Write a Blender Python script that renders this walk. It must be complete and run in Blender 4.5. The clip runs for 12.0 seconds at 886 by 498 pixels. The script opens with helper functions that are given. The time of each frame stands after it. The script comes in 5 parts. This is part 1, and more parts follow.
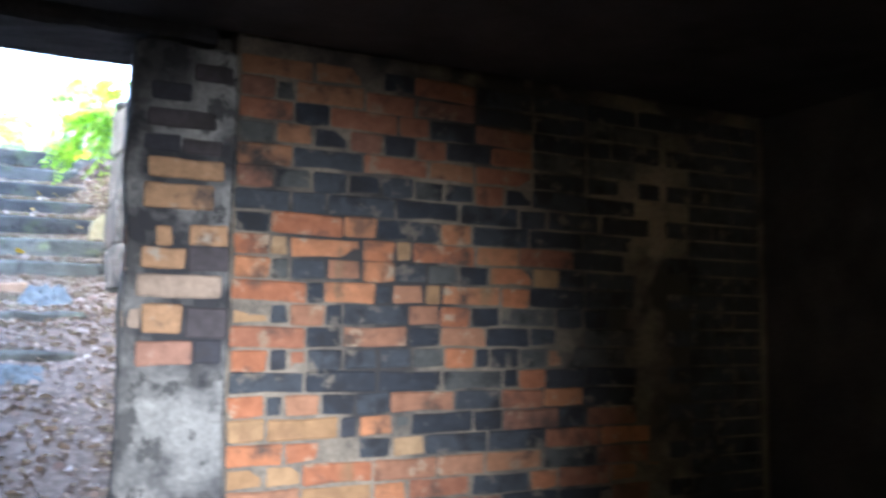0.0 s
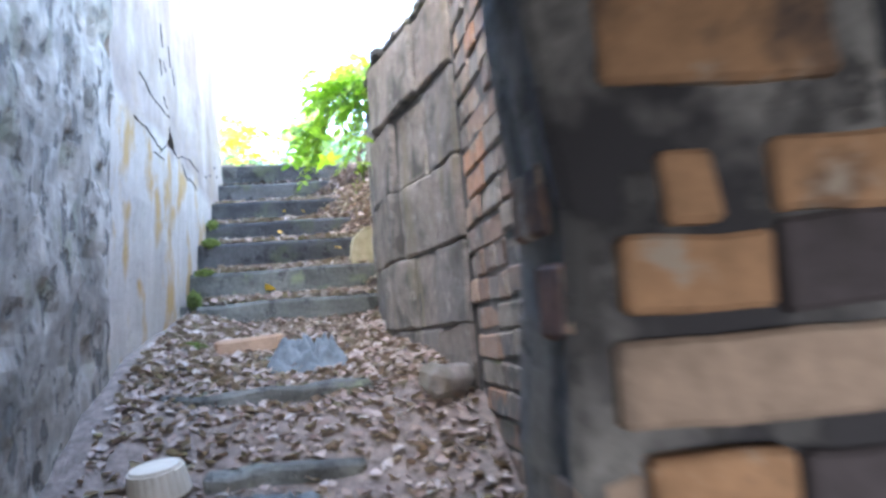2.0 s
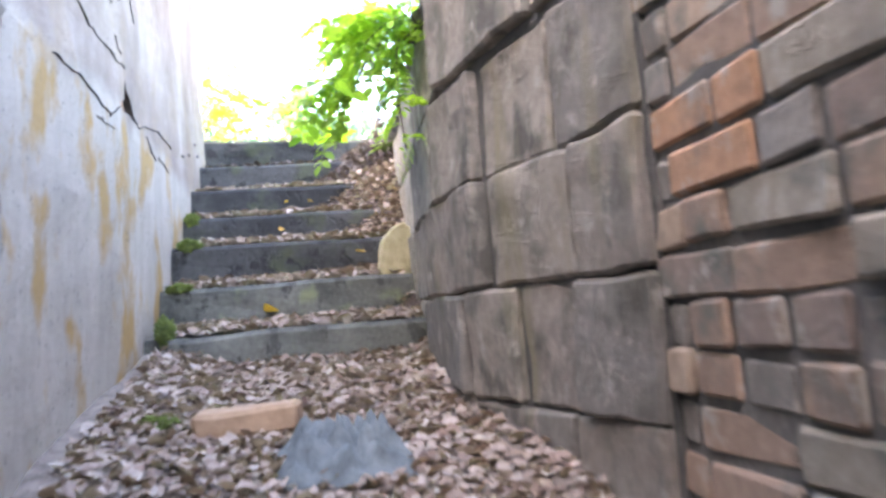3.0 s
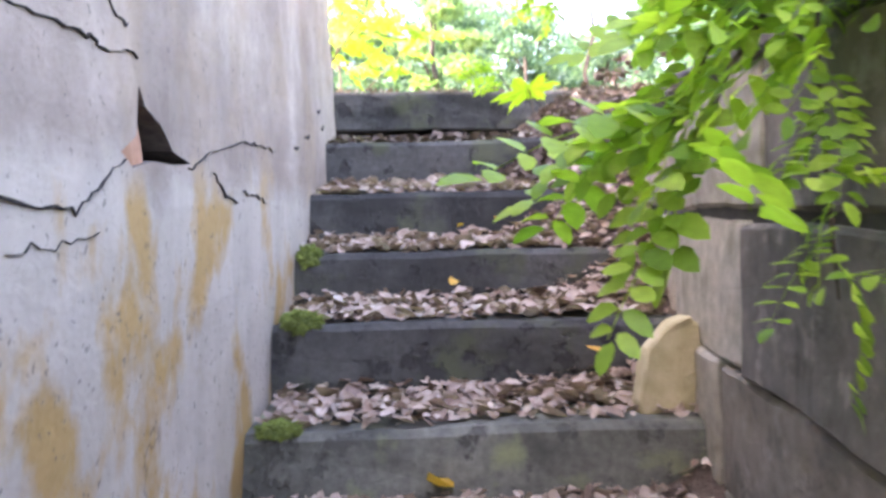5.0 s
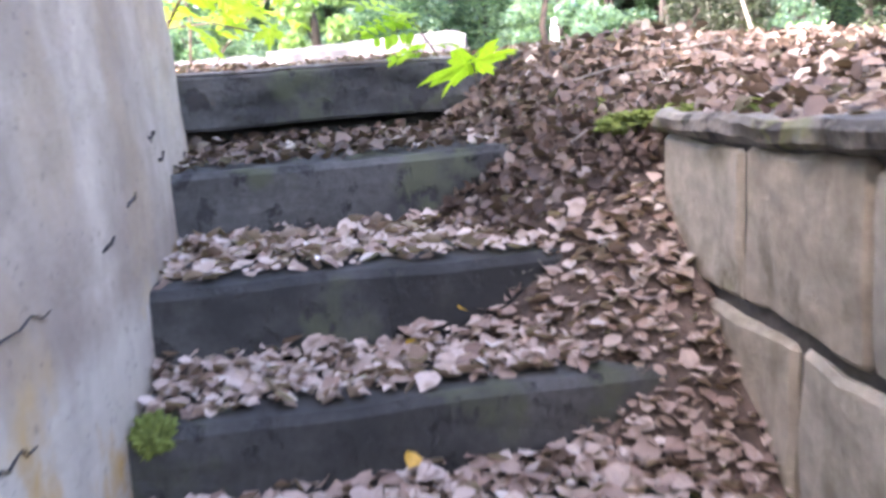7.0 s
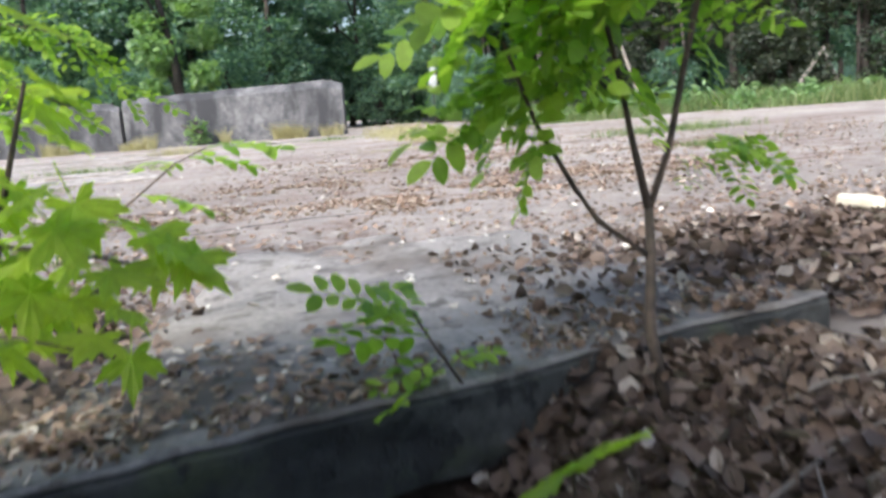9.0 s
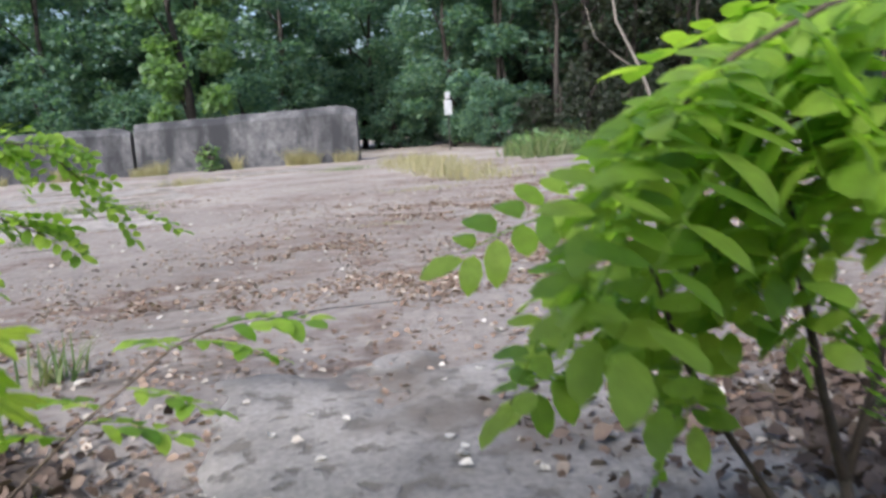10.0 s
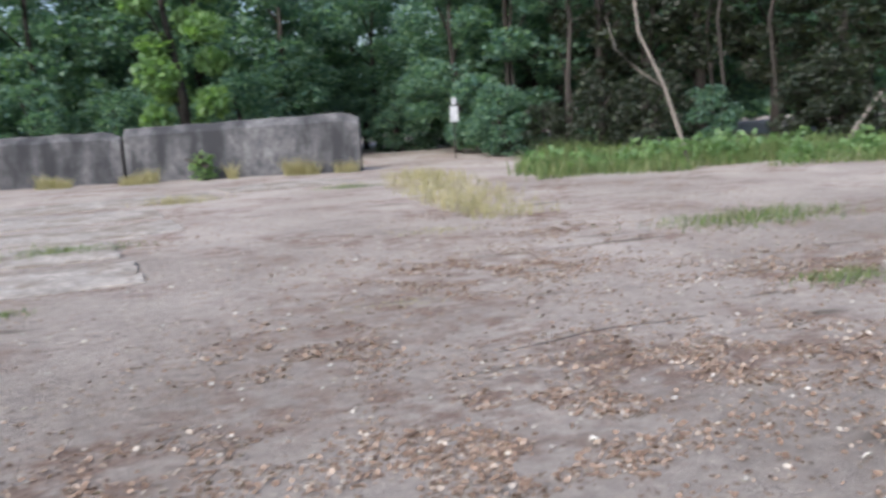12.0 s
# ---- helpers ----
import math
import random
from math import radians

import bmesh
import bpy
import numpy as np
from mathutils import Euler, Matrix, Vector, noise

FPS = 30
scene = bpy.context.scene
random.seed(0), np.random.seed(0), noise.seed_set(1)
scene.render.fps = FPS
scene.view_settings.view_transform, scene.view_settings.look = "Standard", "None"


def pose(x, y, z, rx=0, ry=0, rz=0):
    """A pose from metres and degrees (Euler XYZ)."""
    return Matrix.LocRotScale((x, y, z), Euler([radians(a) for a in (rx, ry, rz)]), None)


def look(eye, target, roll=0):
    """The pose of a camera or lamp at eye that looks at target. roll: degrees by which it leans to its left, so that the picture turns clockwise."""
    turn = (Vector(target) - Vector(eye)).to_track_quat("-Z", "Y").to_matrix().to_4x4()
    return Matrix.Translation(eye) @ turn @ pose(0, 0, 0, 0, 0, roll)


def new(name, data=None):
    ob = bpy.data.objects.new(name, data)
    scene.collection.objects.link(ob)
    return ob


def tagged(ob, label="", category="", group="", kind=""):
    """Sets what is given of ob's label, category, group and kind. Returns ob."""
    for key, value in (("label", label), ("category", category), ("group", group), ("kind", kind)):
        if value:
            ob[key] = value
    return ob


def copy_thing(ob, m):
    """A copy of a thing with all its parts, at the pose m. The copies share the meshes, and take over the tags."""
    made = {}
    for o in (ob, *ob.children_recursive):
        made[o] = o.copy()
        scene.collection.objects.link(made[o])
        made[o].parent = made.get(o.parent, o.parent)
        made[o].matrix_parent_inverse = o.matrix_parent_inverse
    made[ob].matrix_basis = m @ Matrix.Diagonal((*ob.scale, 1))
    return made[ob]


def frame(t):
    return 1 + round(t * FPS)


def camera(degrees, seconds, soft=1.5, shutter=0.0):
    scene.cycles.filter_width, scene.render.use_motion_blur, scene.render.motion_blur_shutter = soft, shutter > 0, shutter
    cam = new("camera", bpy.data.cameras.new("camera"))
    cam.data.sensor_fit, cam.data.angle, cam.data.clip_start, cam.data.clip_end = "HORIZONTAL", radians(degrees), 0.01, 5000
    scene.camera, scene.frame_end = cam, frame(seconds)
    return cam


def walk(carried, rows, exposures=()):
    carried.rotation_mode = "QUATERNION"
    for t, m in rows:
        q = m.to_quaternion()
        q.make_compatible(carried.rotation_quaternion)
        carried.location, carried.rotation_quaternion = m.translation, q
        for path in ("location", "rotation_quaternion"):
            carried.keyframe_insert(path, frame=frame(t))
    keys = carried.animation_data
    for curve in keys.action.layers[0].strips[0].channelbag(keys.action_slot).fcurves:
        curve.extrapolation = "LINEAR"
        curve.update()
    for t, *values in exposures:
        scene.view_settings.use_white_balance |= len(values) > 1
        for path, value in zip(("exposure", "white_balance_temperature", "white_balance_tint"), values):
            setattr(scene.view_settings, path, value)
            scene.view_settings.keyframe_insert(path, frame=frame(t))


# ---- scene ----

cam = camera(58.0, 12.0, soft=3.0, shutter=0.4)
PATH = [
    (0, (-0.06, 3.662, -0.007), (0.79, 5.464, 0.173), 0.8),
    (0.5, (0.069, 4.048, 0.029), (0.636, 5.957, 0.21), -2.1),
    (1, (-0.011, 4.657, 0.065), (0.543, 6.57, 0.25), -2.9),
    (1.5, (-0.035, 5.146, 0.067), (0.418, 7.084, 0.265), -3.1),
    (2, (-0.092, 5.818, 0.16), (0.214, 7.785, 0.359), -4.7),
    (2.5, (-0.222, 6.464, 0.234), (0.094, 8.432, 0.405), -4.8),
    (2.7, (-0.214, 6.706, 0.298), (0.118, 8.671, 0.461), -4.9),
    (4.3, (-0.247, 8.291, 0.918), (0.025, 10.272, 0.919), -2.4),
    (4.5, (-0.253, 8.422, 0.991), (-0.067, 10.413, 0.962), -2.4),
    (4.7, (-0.304, 8.507, 1.023), (-0.184, 10.503, 1.011), -2.0),
    (5, (-0.358, 8.67, 1.086), (-0.356, 10.666, 0.967), -1.7),
    (5.5, (-0.41, 8.841, 1.219), (-0.403, 10.831, 1.021), -1.4),
    (6, (-0.373, 9.106, 1.265), (-0.277, 11.083, 0.98), -4.9),
    (6.5, (-0.376, 9.386, 1.415), (-0.218, 11.343, 1.035), -5.3),
    (6.7, (-0.412, 9.502, 1.429), (-0.214, 11.454, 1.04), -5.0),
    (8.3, (-0.444, 10.633, 1.779), (0.092, 12.515, 1.362), -4.5),
    (8.5, (-0.458, 10.734, 1.817), (0.058, 12.628, 1.431), -5.5),
    (9, (-0.435, 10.996, 2.001), (0.162, 12.874, 1.655), -4.3),
    (9.5, (-0.39, 11.218, 2.163), (0.198, 13.101, 1.838), -3.9),
    (10, (-0.381, 11.473, 2.261), (0.197, 13.364, 1.956), -4.0),
    (10.5, (-0.345, 11.686, 2.377), (0.262, 13.567, 2.073), -4.0),
    (11, (-0.301, 11.91, 2.525), (0.174, 13.827, 2.207), -4.4),
    (11.5, (-0.314, 12.213, 2.632), (0.108, 14.141, 2.311), -4.1),
    (12, (-0.212, 12.54, 2.732), (0.371, 14.425, 2.404), -3.0),
]
walk(cam, [(t, look(eye, target, roll)) for t, eye, target, roll in PATH], [(0, 5.4, 5500, 9), (0.5, 5.0, 5500, 9), (1, 4.65, 5500, 10), (1.6, 4.4, 5700, 11), (2.5, 4.4, 6300, 16), (4.5, 4.1, 6900, 24), (5.5, 3.85, 6800, 28), (6.7, 3.75, 6600, 28), (8.3, 1.8, 5900, 9), (9, 1.15, 6000, 8), (9.5, 0.9, 5900, 9), (10, 0.66, 5900, 10), (12, 0.53, 5900, 10)])
# ---- light ----
world = bpy.data.worlds.new("world")
scene.world = world
world.use_nodes = True
wn = world.node_tree.nodes
sky = wn.new("ShaderNodeTexSky")
sky.sky_type, sky.sun_disc = "NISHITA", False
sky.sun_elevation, sky.sun_rotation = radians(39), radians(233)
sky.air_density, sky.dust_density, sky.ozone_density = 1.0, 4.0, 0.6
world.node_tree.links.new(sky.outputs[0], wn["Background"].inputs[0])
wn["Background"].inputs[1].default_value = 0.15
sun = new("sun", bpy.data.lights.new("sun", "SUN"))
sun.data.energy, sun.data.angle, sun.data.color = 3.0, radians(24), (1.0, 0.95, 0.88)
sun.matrix_world = look((-12, 2, 13.1), (0, 11, 1))
# added lamp in an assumed, unseen back doorway; brightens the brick wall like daylight
back_light = new("back_doorway_light", bpy.data.lights.new("back_doorway_light", "AREA"))
back_light.data.shape, back_light.data.size, back_light.data.size_y = "RECTANGLE", 0.75, 0.9
back_light.data.energy, back_light.data.color, back_light.data.spread = 0.41, (1.0, 0.95, 0.92), radians(25)
back_light.matrix_world = look((-0.28, 1.12, -0.45), (0.56, 6.4, -0.5))

# ---- materials ----


def nodes_of(name):
    m = bpy.data.materials.new(name)
    m.use_nodes = True
    nt = m.node_tree
    return m, nt, nt.nodes["Principled BSDF"]


def coords(nt, scale=(1, 1, 1), local=False):
    t = nt.nodes.new("ShaderNodeTexCoord") if local else nt.nodes.new("ShaderNodeNewGeometry")
    mp = nt.nodes.new("ShaderNodeMapping")
    mp.inputs["Scale"].default_value = scale
    nt.links.new(t.outputs["Object" if local else "Position"], mp.inputs[0])
    return mp.outputs[0]


def grain(nt, vec, scale, detail=6, rough=0.6):
    n = nt.nodes.new("ShaderNodeTexNoise")
    n.inputs["Scale"].default_value, n.inputs["Detail"].default_value, n.inputs["Roughness"].default_value = scale, detail, rough
    nt.links.new(vec, n.inputs["Vector"])
    return n.outputs["Fac"]


def ramp(nt, fac, stops, constant=False):
    r = nt.nodes.new("ShaderNodeValToRGB")
    e = r.color_ramp.elements
    r.color_ramp.interpolation = "CONSTANT" if constant else "LINEAR"
    while len(e) < len(stops):
        e.new(0.5)
    for el, (p, c) in zip(e, stops):
        el.position, el.color = p, (*c, 1) if len(c) == 3 else c
    nt.links.new(fac, r.inputs[0])
    return r.outputs["Color"]


def mix(nt, fac, a, b, mode="MIX"):
    m = nt.nodes.new("ShaderNodeMix")
    m.data_type, m.blend_type = "RGBA", mode
    for sock, v in ((m.inputs[0], fac), (m.inputs[6], a), (m.inputs[7], b)):
        if isinstance(v, (int, float)):
            sock.default_value = v
        elif isinstance(v, tuple):
            sock.default_value = (*v, 1)
        else:
            nt.links.new(v, sock)
    return m.outputs[2]


def bump(nt, bsdf, height, strength=0.4, distance=0.01):
    b = nt.nodes.new("ShaderNodeBump")
    b.inputs["Strength"].default_value, b.inputs["Distance"].default_value = strength, distance
    nt.links.new(height, b.inputs["Height"])
    nt.links.new(b.outputs[0], bsdf.inputs["Normal"])


def bw(a):
    return (a, a, a)


def mask(nt, vec, scale, lo, hi, detail=5):
    return ramp(nt, grain(nt, vec, scale, detail), [(lo, bw(0)), (hi, bw(1))])


def stone_material(name, dark, light, stain=(0.16, 0.13, 0.09), moss=None, streaks=0.0, stain_at=(0.5, 0.66), rough=0.9, fine=55, ochre=None, speck=0.5, relief=0.012, pits=None):
    m, nt, bs = nodes_of(name)
    v = coords(nt)
    col = ramp(nt, grain(nt, v, 3.2, 8), [(0.3, dark), (0.7, light)])
    col = mix(nt, speck, col, ramp(nt, grain(nt, v, fine, 5), [(0.3, bw(0.35)), (0.7, bw(1.25))]), "MULTIPLY")
    sv = coords(nt, (streaks, streaks, streaks * 0.28)) if streaks else v
    col = mix(nt, mask(nt, sv, 2.2, *stain_at), col, stain)
    if ochre:
        col = mix(nt, mask(nt, coords(nt, (3, 3.2, 0.9)), 1.5, 0.55, 0.66), col, ochre)
    if moss:
        col = mix(nt, mask(nt, v, 4.5, 0.55, 0.66), col, moss)
    rough_face = grain(nt, v, fine * 0.6, 8, 0.7)
    if pits:
        spot = mask(nt, coords(nt, (1, 1, 0.8)), 13.0, 0.55, 0.61, 9)
        col = mix(nt, spot, col, pits)
        rough_face = mix(nt, 0.6, rough_face, mix(nt, spot, bw(1.0), bw(0.0)))
    nt.links.new(col, bs.inputs["Base Color"])
    bs.inputs["Roughness"].default_value = rough
    bump(nt, bs, rough_face, 0.6, relief)
    return m


def render_material(name, low, high, wash, ochre):
    """Old lime render: mottled, with pale and dark washes running down, rust-coloured stains and hairline cracks."""
    m, nt, bs = nodes_of(name)
    v = coords(nt)
    col = ramp(nt, grain(nt, v, 2.1, 9, 0.62), [(0.32, low), (0.68, high)])
    col = mix(nt, 0.45, col, ramp(nt, grain(nt, v, 17, 8, 0.7), [(0.3, bw(0.62)), (0.7, bw(1.2))]), "MULTIPLY")
    col = mix(nt, mix(nt, 1.0, mask(nt, coords(nt, (2.4, 2.4, 0.9)), 1.6, 0.46, 0.68, 8), bw(0.75), "MULTIPLY"), col, wash)
    up = nt.nodes.new("ShaderNodeSeparateXYZ")
    nt.links.new(v, up.inputs[0])
    edge = nt.nodes.new("ShaderNodeMath")
    edge.operation = "MULTIPLY_ADD"
    edge.inputs[1].default_value = 0.3
    nt.links.new(grain(nt, v, 3.0, 6), edge.inputs[0])
    nt.links.new(up.outputs["Z"], edge.inputs[2])
    span = nt.nodes.new("ShaderNodeMapRange")
    span.inputs["From Min"].default_value, span.inputs["From Max"].default_value = 1.32, 1.24
    nt.links.new(edge.outputs[0], span.inputs["Value"])
    flaked = span.outputs[0]
    col = mix(nt, mix(nt, 1.0, flaked, bw(0.65), "MULTIPLY"), col, mix(nt, grain(nt, coords(nt, (6, 6, 1.5)), 2.0, 7), (0.36, 0.31, 0.24), (0.66, 0.58, 0.47)))
    stain = mask(nt, coords(nt, (1.7, 1.7, 1.2)), 2.6, 0.5, 0.6, 9)
    col = mix(nt, mix(nt, 1.0, stain, mix(nt, flaked, bw(0.12), bw(0.9)), "MULTIPLY"), col, ochre)
    col = mix(nt, mix(nt, 1.0, mask(nt, v, 55, 0.63, 0.68, 3), bw(0.6), "MULTIPLY"), col, (0.12, 0.1, 0.08))
    crazed = nt.nodes.new("ShaderNodeTexVoronoi")
    crazed.feature = "DISTANCE_TO_EDGE"
    crazed.inputs["Scale"].default_value = 2.6
    warped = mix(nt, 0.3, v, ramp_vector(nt, v))
    nt.links.new(warped, crazed.inputs["Vector"])
    line = ramp(nt, crazed.outputs["Distance"], [(0.0, bw(0.6)), (0.006, bw(0))])
    col = mix(nt, mix(nt, 1.0, line, mask(nt, v, 2.2, 0.56, 0.62), "MULTIPLY"), col, (0.09, 0.075, 0.06))
    nt.links.new(col, bs.inputs["Base Color"])
    bs.inputs["Roughness"].default_value = 0.92
    bump(nt, bs, mix(nt, 0.45, grain(nt, v, 11, 8, 0.6), grain(nt, v, 60, 8, 0.7)), 0.55, 0.014)
    return m


def ramp_vector(nt, vec):
    n = nt.nodes.new("ShaderNodeTexNoise")
    n.inputs["Scale"].default_value, n.inputs["Detail"].default_value = 5.0, 5
    nt.links.new(vec, n.inputs["Vector"])
    return n.outputs["Color"]


def piece_material(name, stops, rough=0.9, dirt=(0.05, 0.045, 0.045), dirt_at=(0.5, 0.62), constant=True, chip=None, relief=0.006, smear=0.0, pit=None):
    """Bricks: each takes one colour by Object Info's Random, with grain, soot and wear on it."""
    m, nt, bs = nodes_of(name)
    v = coords(nt)
    info = nt.nodes.new("ShaderNodeObjectInfo")
    col = ramp(nt, info.outputs["Random"], stops, constant)
    col = mix(nt, 0.55, col, ramp(nt, grain(nt, v, 26, 8), [(0.25, bw(0.45)), (0.75, bw(1.4))]), "MULTIPLY")
    col = mix(nt, mask(nt, v, 6.0, *dirt_at), col, dirt)
    if chip:
        col = mix(nt, mask(nt, v, 13.0, 0.58, 0.68), col, chip)
    if pit:
        col = mix(nt, mask(nt, coords(nt, (1, 1, 0.7)), 5.0, 0.58, 0.66, 10), col, pit)
        col = mix(nt, mask(nt, coords(nt, (1.5, 1.5, 0.35)), 2.6, 0.56, 0.7, 8), col, (0.2, 0.175, 0.1))
    if smear:
        col = mix(nt, mix(nt, 1.0, mask(nt, v, 4.0, 0.46, 0.64, 9), bw(smear), "MULTIPLY"), col, (0.27, 0.2, 0.125))
        col = mix(nt, mask(nt, coords(nt, (1, 1, 1.6)), 1.7, 0.56, 0.68, 9), col, (0.045, 0.04, 0.042))
    nt.links.new(col, bs.inputs["Base Color"])
    bs.inputs["Roughness"].default_value = rough
    bump(nt, bs, mix(nt, 0.5, grain(nt, v, 70, 8, 0.7), grain(nt, v, 16, 8, 0.75)), 0.7, relief)
    return m


def leaf_material(name, stops, thin=0.5, rough=0.55, local=True):
    """Leaves: colour by island, light passing through the blade."""
    m, nt, bs = nodes_of(name)
    g = nt.nodes.new("ShaderNodeNewGeometry")
    info = nt.nodes.new("ShaderNodeObjectInfo")
    add = nt.nodes.new("ShaderNodeMath")
    add.operation = "FRACT"
    two = nt.nodes.new("ShaderNodeMath")
    nt.links.new(g.outputs["Random Per Island"], two.inputs[0])
    nt.links.new(info.outputs["Random"], two.inputs[1])
    nt.links.new(two.outputs[0], add.inputs[0])
    col = ramp(nt, add.outputs[0], stops)
    col = mix(nt, 0.35, col, ramp(nt, grain(nt, coords(nt), 60, 4), [(0.3, bw(0.5)), (0.7, bw(1.3))]), "MULTIPLY")
    nt.links.new(col, bs.inputs["Base Color"])
    bs.inputs["Roughness"].default_value = rough
    if thin:
        tr = nt.nodes.new("ShaderNodeBsdfTranslucent")
        nt.links.new(mix(nt, 1.0, col, (1.5, 1.6, 0.7), "MULTIPLY"), tr.inputs[0])
        ms = nt.nodes.new("ShaderNodeMixShader")
        ms.inputs[0].default_value = thin
        nt.links.new(bs.outputs[0], ms.inputs[1])
        nt.links.new(tr.outputs[0], ms.inputs[2])
        nt.links.new(ms.outputs[0], nt.nodes["Material Output"].inputs[0])
    return m


def plain_material(name, a, b, scale=20, rough=0.8, depth=0.004):
    m, nt, bs = nodes_of(name)
    v = coords(nt)
    nt.links.new(ramp(nt, grain(nt, v, scale, 7), [(0.3, a), (0.7, b)]), bs.inputs["Base Color"])
    bs.inputs["Roughness"].default_value = rough
    bump(nt, bs, grain(nt, v, scale * 3, 6), 0.5, depth)
    return m


M_BRICK = piece_material("orange_brick", [(0, (0.44, 0.18, 0.085)), (0.2, (0.38, 0.15, 0.075)), (0.45, (0.47, 0.21, 0.1)), (0.7, (0.37, 0.19, 0.11)), (0.9, (0.32, 0.16, 0.095))],
                         dirt=(0.1, 0.07, 0.055), dirt_at=(0.54, 0.68), chip=(0.42, 0.33, 0.23), relief=0.02, pit=(0.2, 0.11, 0.07))
M_BRICK_BLACK = piece_material("black_and_dimmed_brick", [(0, (0.035, 0.041, 0.052)), (0.3, (0.055, 0.063, 0.074)), (0.6, (0.09, 0.095, 0.09)), (0.85, (0.045, 0.048, 0.058))],
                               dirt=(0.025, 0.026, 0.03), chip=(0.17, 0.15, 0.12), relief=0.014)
M_BRICK_BROWN = piece_material("brown_and_dimmed_brick", [(0, (0.3, 0.13, 0.075)), (0.4, (0.24, 0.12, 0.08)), (0.75, (0.34, 0.17, 0.09))], dirt=(0.06, 0.05, 0.045), dirt_at=(0.52, 0.68), chip=(0.3, 0.22, 0.15), relief=0.014)
M_BRICK_TAN = piece_material("mortar_smeared_brick", [(0, (0.36, 0.23, 0.12)), (0.5, (0.33, 0.2, 0.1)), (0.8, (0.4, 0.27, 0.15))], dirt=(0.22, 0.13, 0.07), dirt_at=(0.55, 0.7), relief=0.014)
M_JAMB_BRICK = piece_material("jamb_brick", [(0, (0.48, 0.29, 0.16)), (0.3, (0.38, 0.21, 0.15)), (0.55, (0.44, 0.34, 0.26)), (0.8, (0.4, 0.22, 0.13))], dirt=(0.08, 0.07, 0.07), dirt_at=(0.5, 0.64), relief=0.016, chip=(0.45, 0.38, 0.3))
M_SOOT_BRICK = piece_material("sooty_brick", [(0, (0.05, 0.05, 0.06)), (0.5, (0.08, 0.07, 0.075))])
M_OLD_BRICK = piece_material("weathered_brick", [(0, (0.33, 0.23, 0.16)), (0.25, (0.26, 0.2, 0.155)), (0.5, (0.24, 0.215, 0.18)), (0.7, (0.4, 0.23, 0.13)), (0.82, (0.3, 0.26, 0.2)), (0.93, (0.36, 0.27, 0.19))],
                             dirt=(0.13, 0.13, 0.105), dirt_at=(0.5, 0.66), chip=(0.36, 0.32, 0.26), relief=0.02)
# brown-grey stone; its darker tone also carries the shade of the near passage
M_BLOCK = piece_material("stone_block", [(0, (0.25, 0.215, 0.175)), (0.3, (0.2, 0.18, 0.15)), (0.6, (0.27, 0.235, 0.19)), (0.85, (0.23, 0.195, 0.155))], dirt=(0.1, 0.092, 0.07), dirt_at=(0.5, 0.7), relief=0.03, pit=(0.09, 0.083, 0.065), chip=(0.33, 0.3, 0.25))
M_BLOCK_PALE = piece_material("pale_stone_block", [(0, (0.46, 0.42, 0.33)), (0.4, (0.4, 0.37, 0.3)), (0.8, (0.43, 0.38, 0.29))], dirt=(0.2, 0.19, 0.12), dirt_at=(0.54, 0.74), relief=0.03, pit=(0.2, 0.185, 0.12))
M_MORTAR = stone_material("pale_mortar", (0.1, 0.09, 0.08), (0.34, 0.29, 0.22), stain=(0.05, 0.047, 0.046), stain_at=(0.46, 0.58))
M_OLD_MORTAR = stone_material("weathered_mortar", (0.09, 0.085, 0.075), (0.22, 0.2, 0.17), stain=(0.05, 0.05, 0.045), relief=0.03)
M_DARK_MORTAR = stone_material("dark_mortar", (0.07, 0.065, 0.06), (0.15, 0.14, 0.12), stain=(0.05, 0.05, 0.045))
M_PLASTER = stone_material("grey_plaster", (0.17, 0.172, 0.17), (0.44, 0.435, 0.41), stain=(0.045, 0.045, 0.05), stain_at=(0.43, 0.56), pits=(0.09, 0.09, 0.09), relief=0.03)
# one near-black tone for the room shell and the lintels
M_NEAR_BLACK = stone_material("near_black_plaster", (0.03, 0.03, 0.032), (0.075, 0.07, 0.07), stain=(0.02, 0.02, 0.02))
M_WALL = render_material("stained_render", (0.27, 0.2, 0.15), (0.5, 0.405, 0.32), (0.22, 0.165, 0.125), (0.42, 0.25, 0.07))
M_WALL_ROUGH = stone_material("rough_concrete", (0.26, 0.215, 0.16), (0.52, 0.45, 0.36), stain=(0.16, 0.135, 0.1), stain_at=(0.52, 0.62), fine=13, speck=0.7, relief=0.06, pits=(0.15, 0.132, 0.105), moss=(0.26, 0.24, 0.16))
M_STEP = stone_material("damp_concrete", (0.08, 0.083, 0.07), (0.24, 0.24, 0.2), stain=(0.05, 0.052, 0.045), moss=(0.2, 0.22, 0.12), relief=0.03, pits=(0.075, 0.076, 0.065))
M_STEP_DARK = stone_material("dark_concrete", (0.03, 0.031, 0.03), (0.09, 0.09, 0.083), stain=(0.02, 0.021, 0.02), moss=(0.06, 0.068, 0.04), relief=0.03, pits=(0.028, 0.028, 0.027))
M_SLAB = stone_material("worn_concrete", (0.16, 0.146, 0.135), (0.31, 0.285, 0.265), stain=(0.1, 0.083, 0.07), pits=(0.13, 0.115, 0.1), relief=0.02)
M_COPING = stone_material("mossy_coping", (0.1, 0.093, 0.075), (0.27, 0.245, 0.2), stain=(0.07, 0.062, 0.05), moss=(0.13, 0.14, 0.04), relief=0.04, pits=(0.06, 0.055, 0.045))
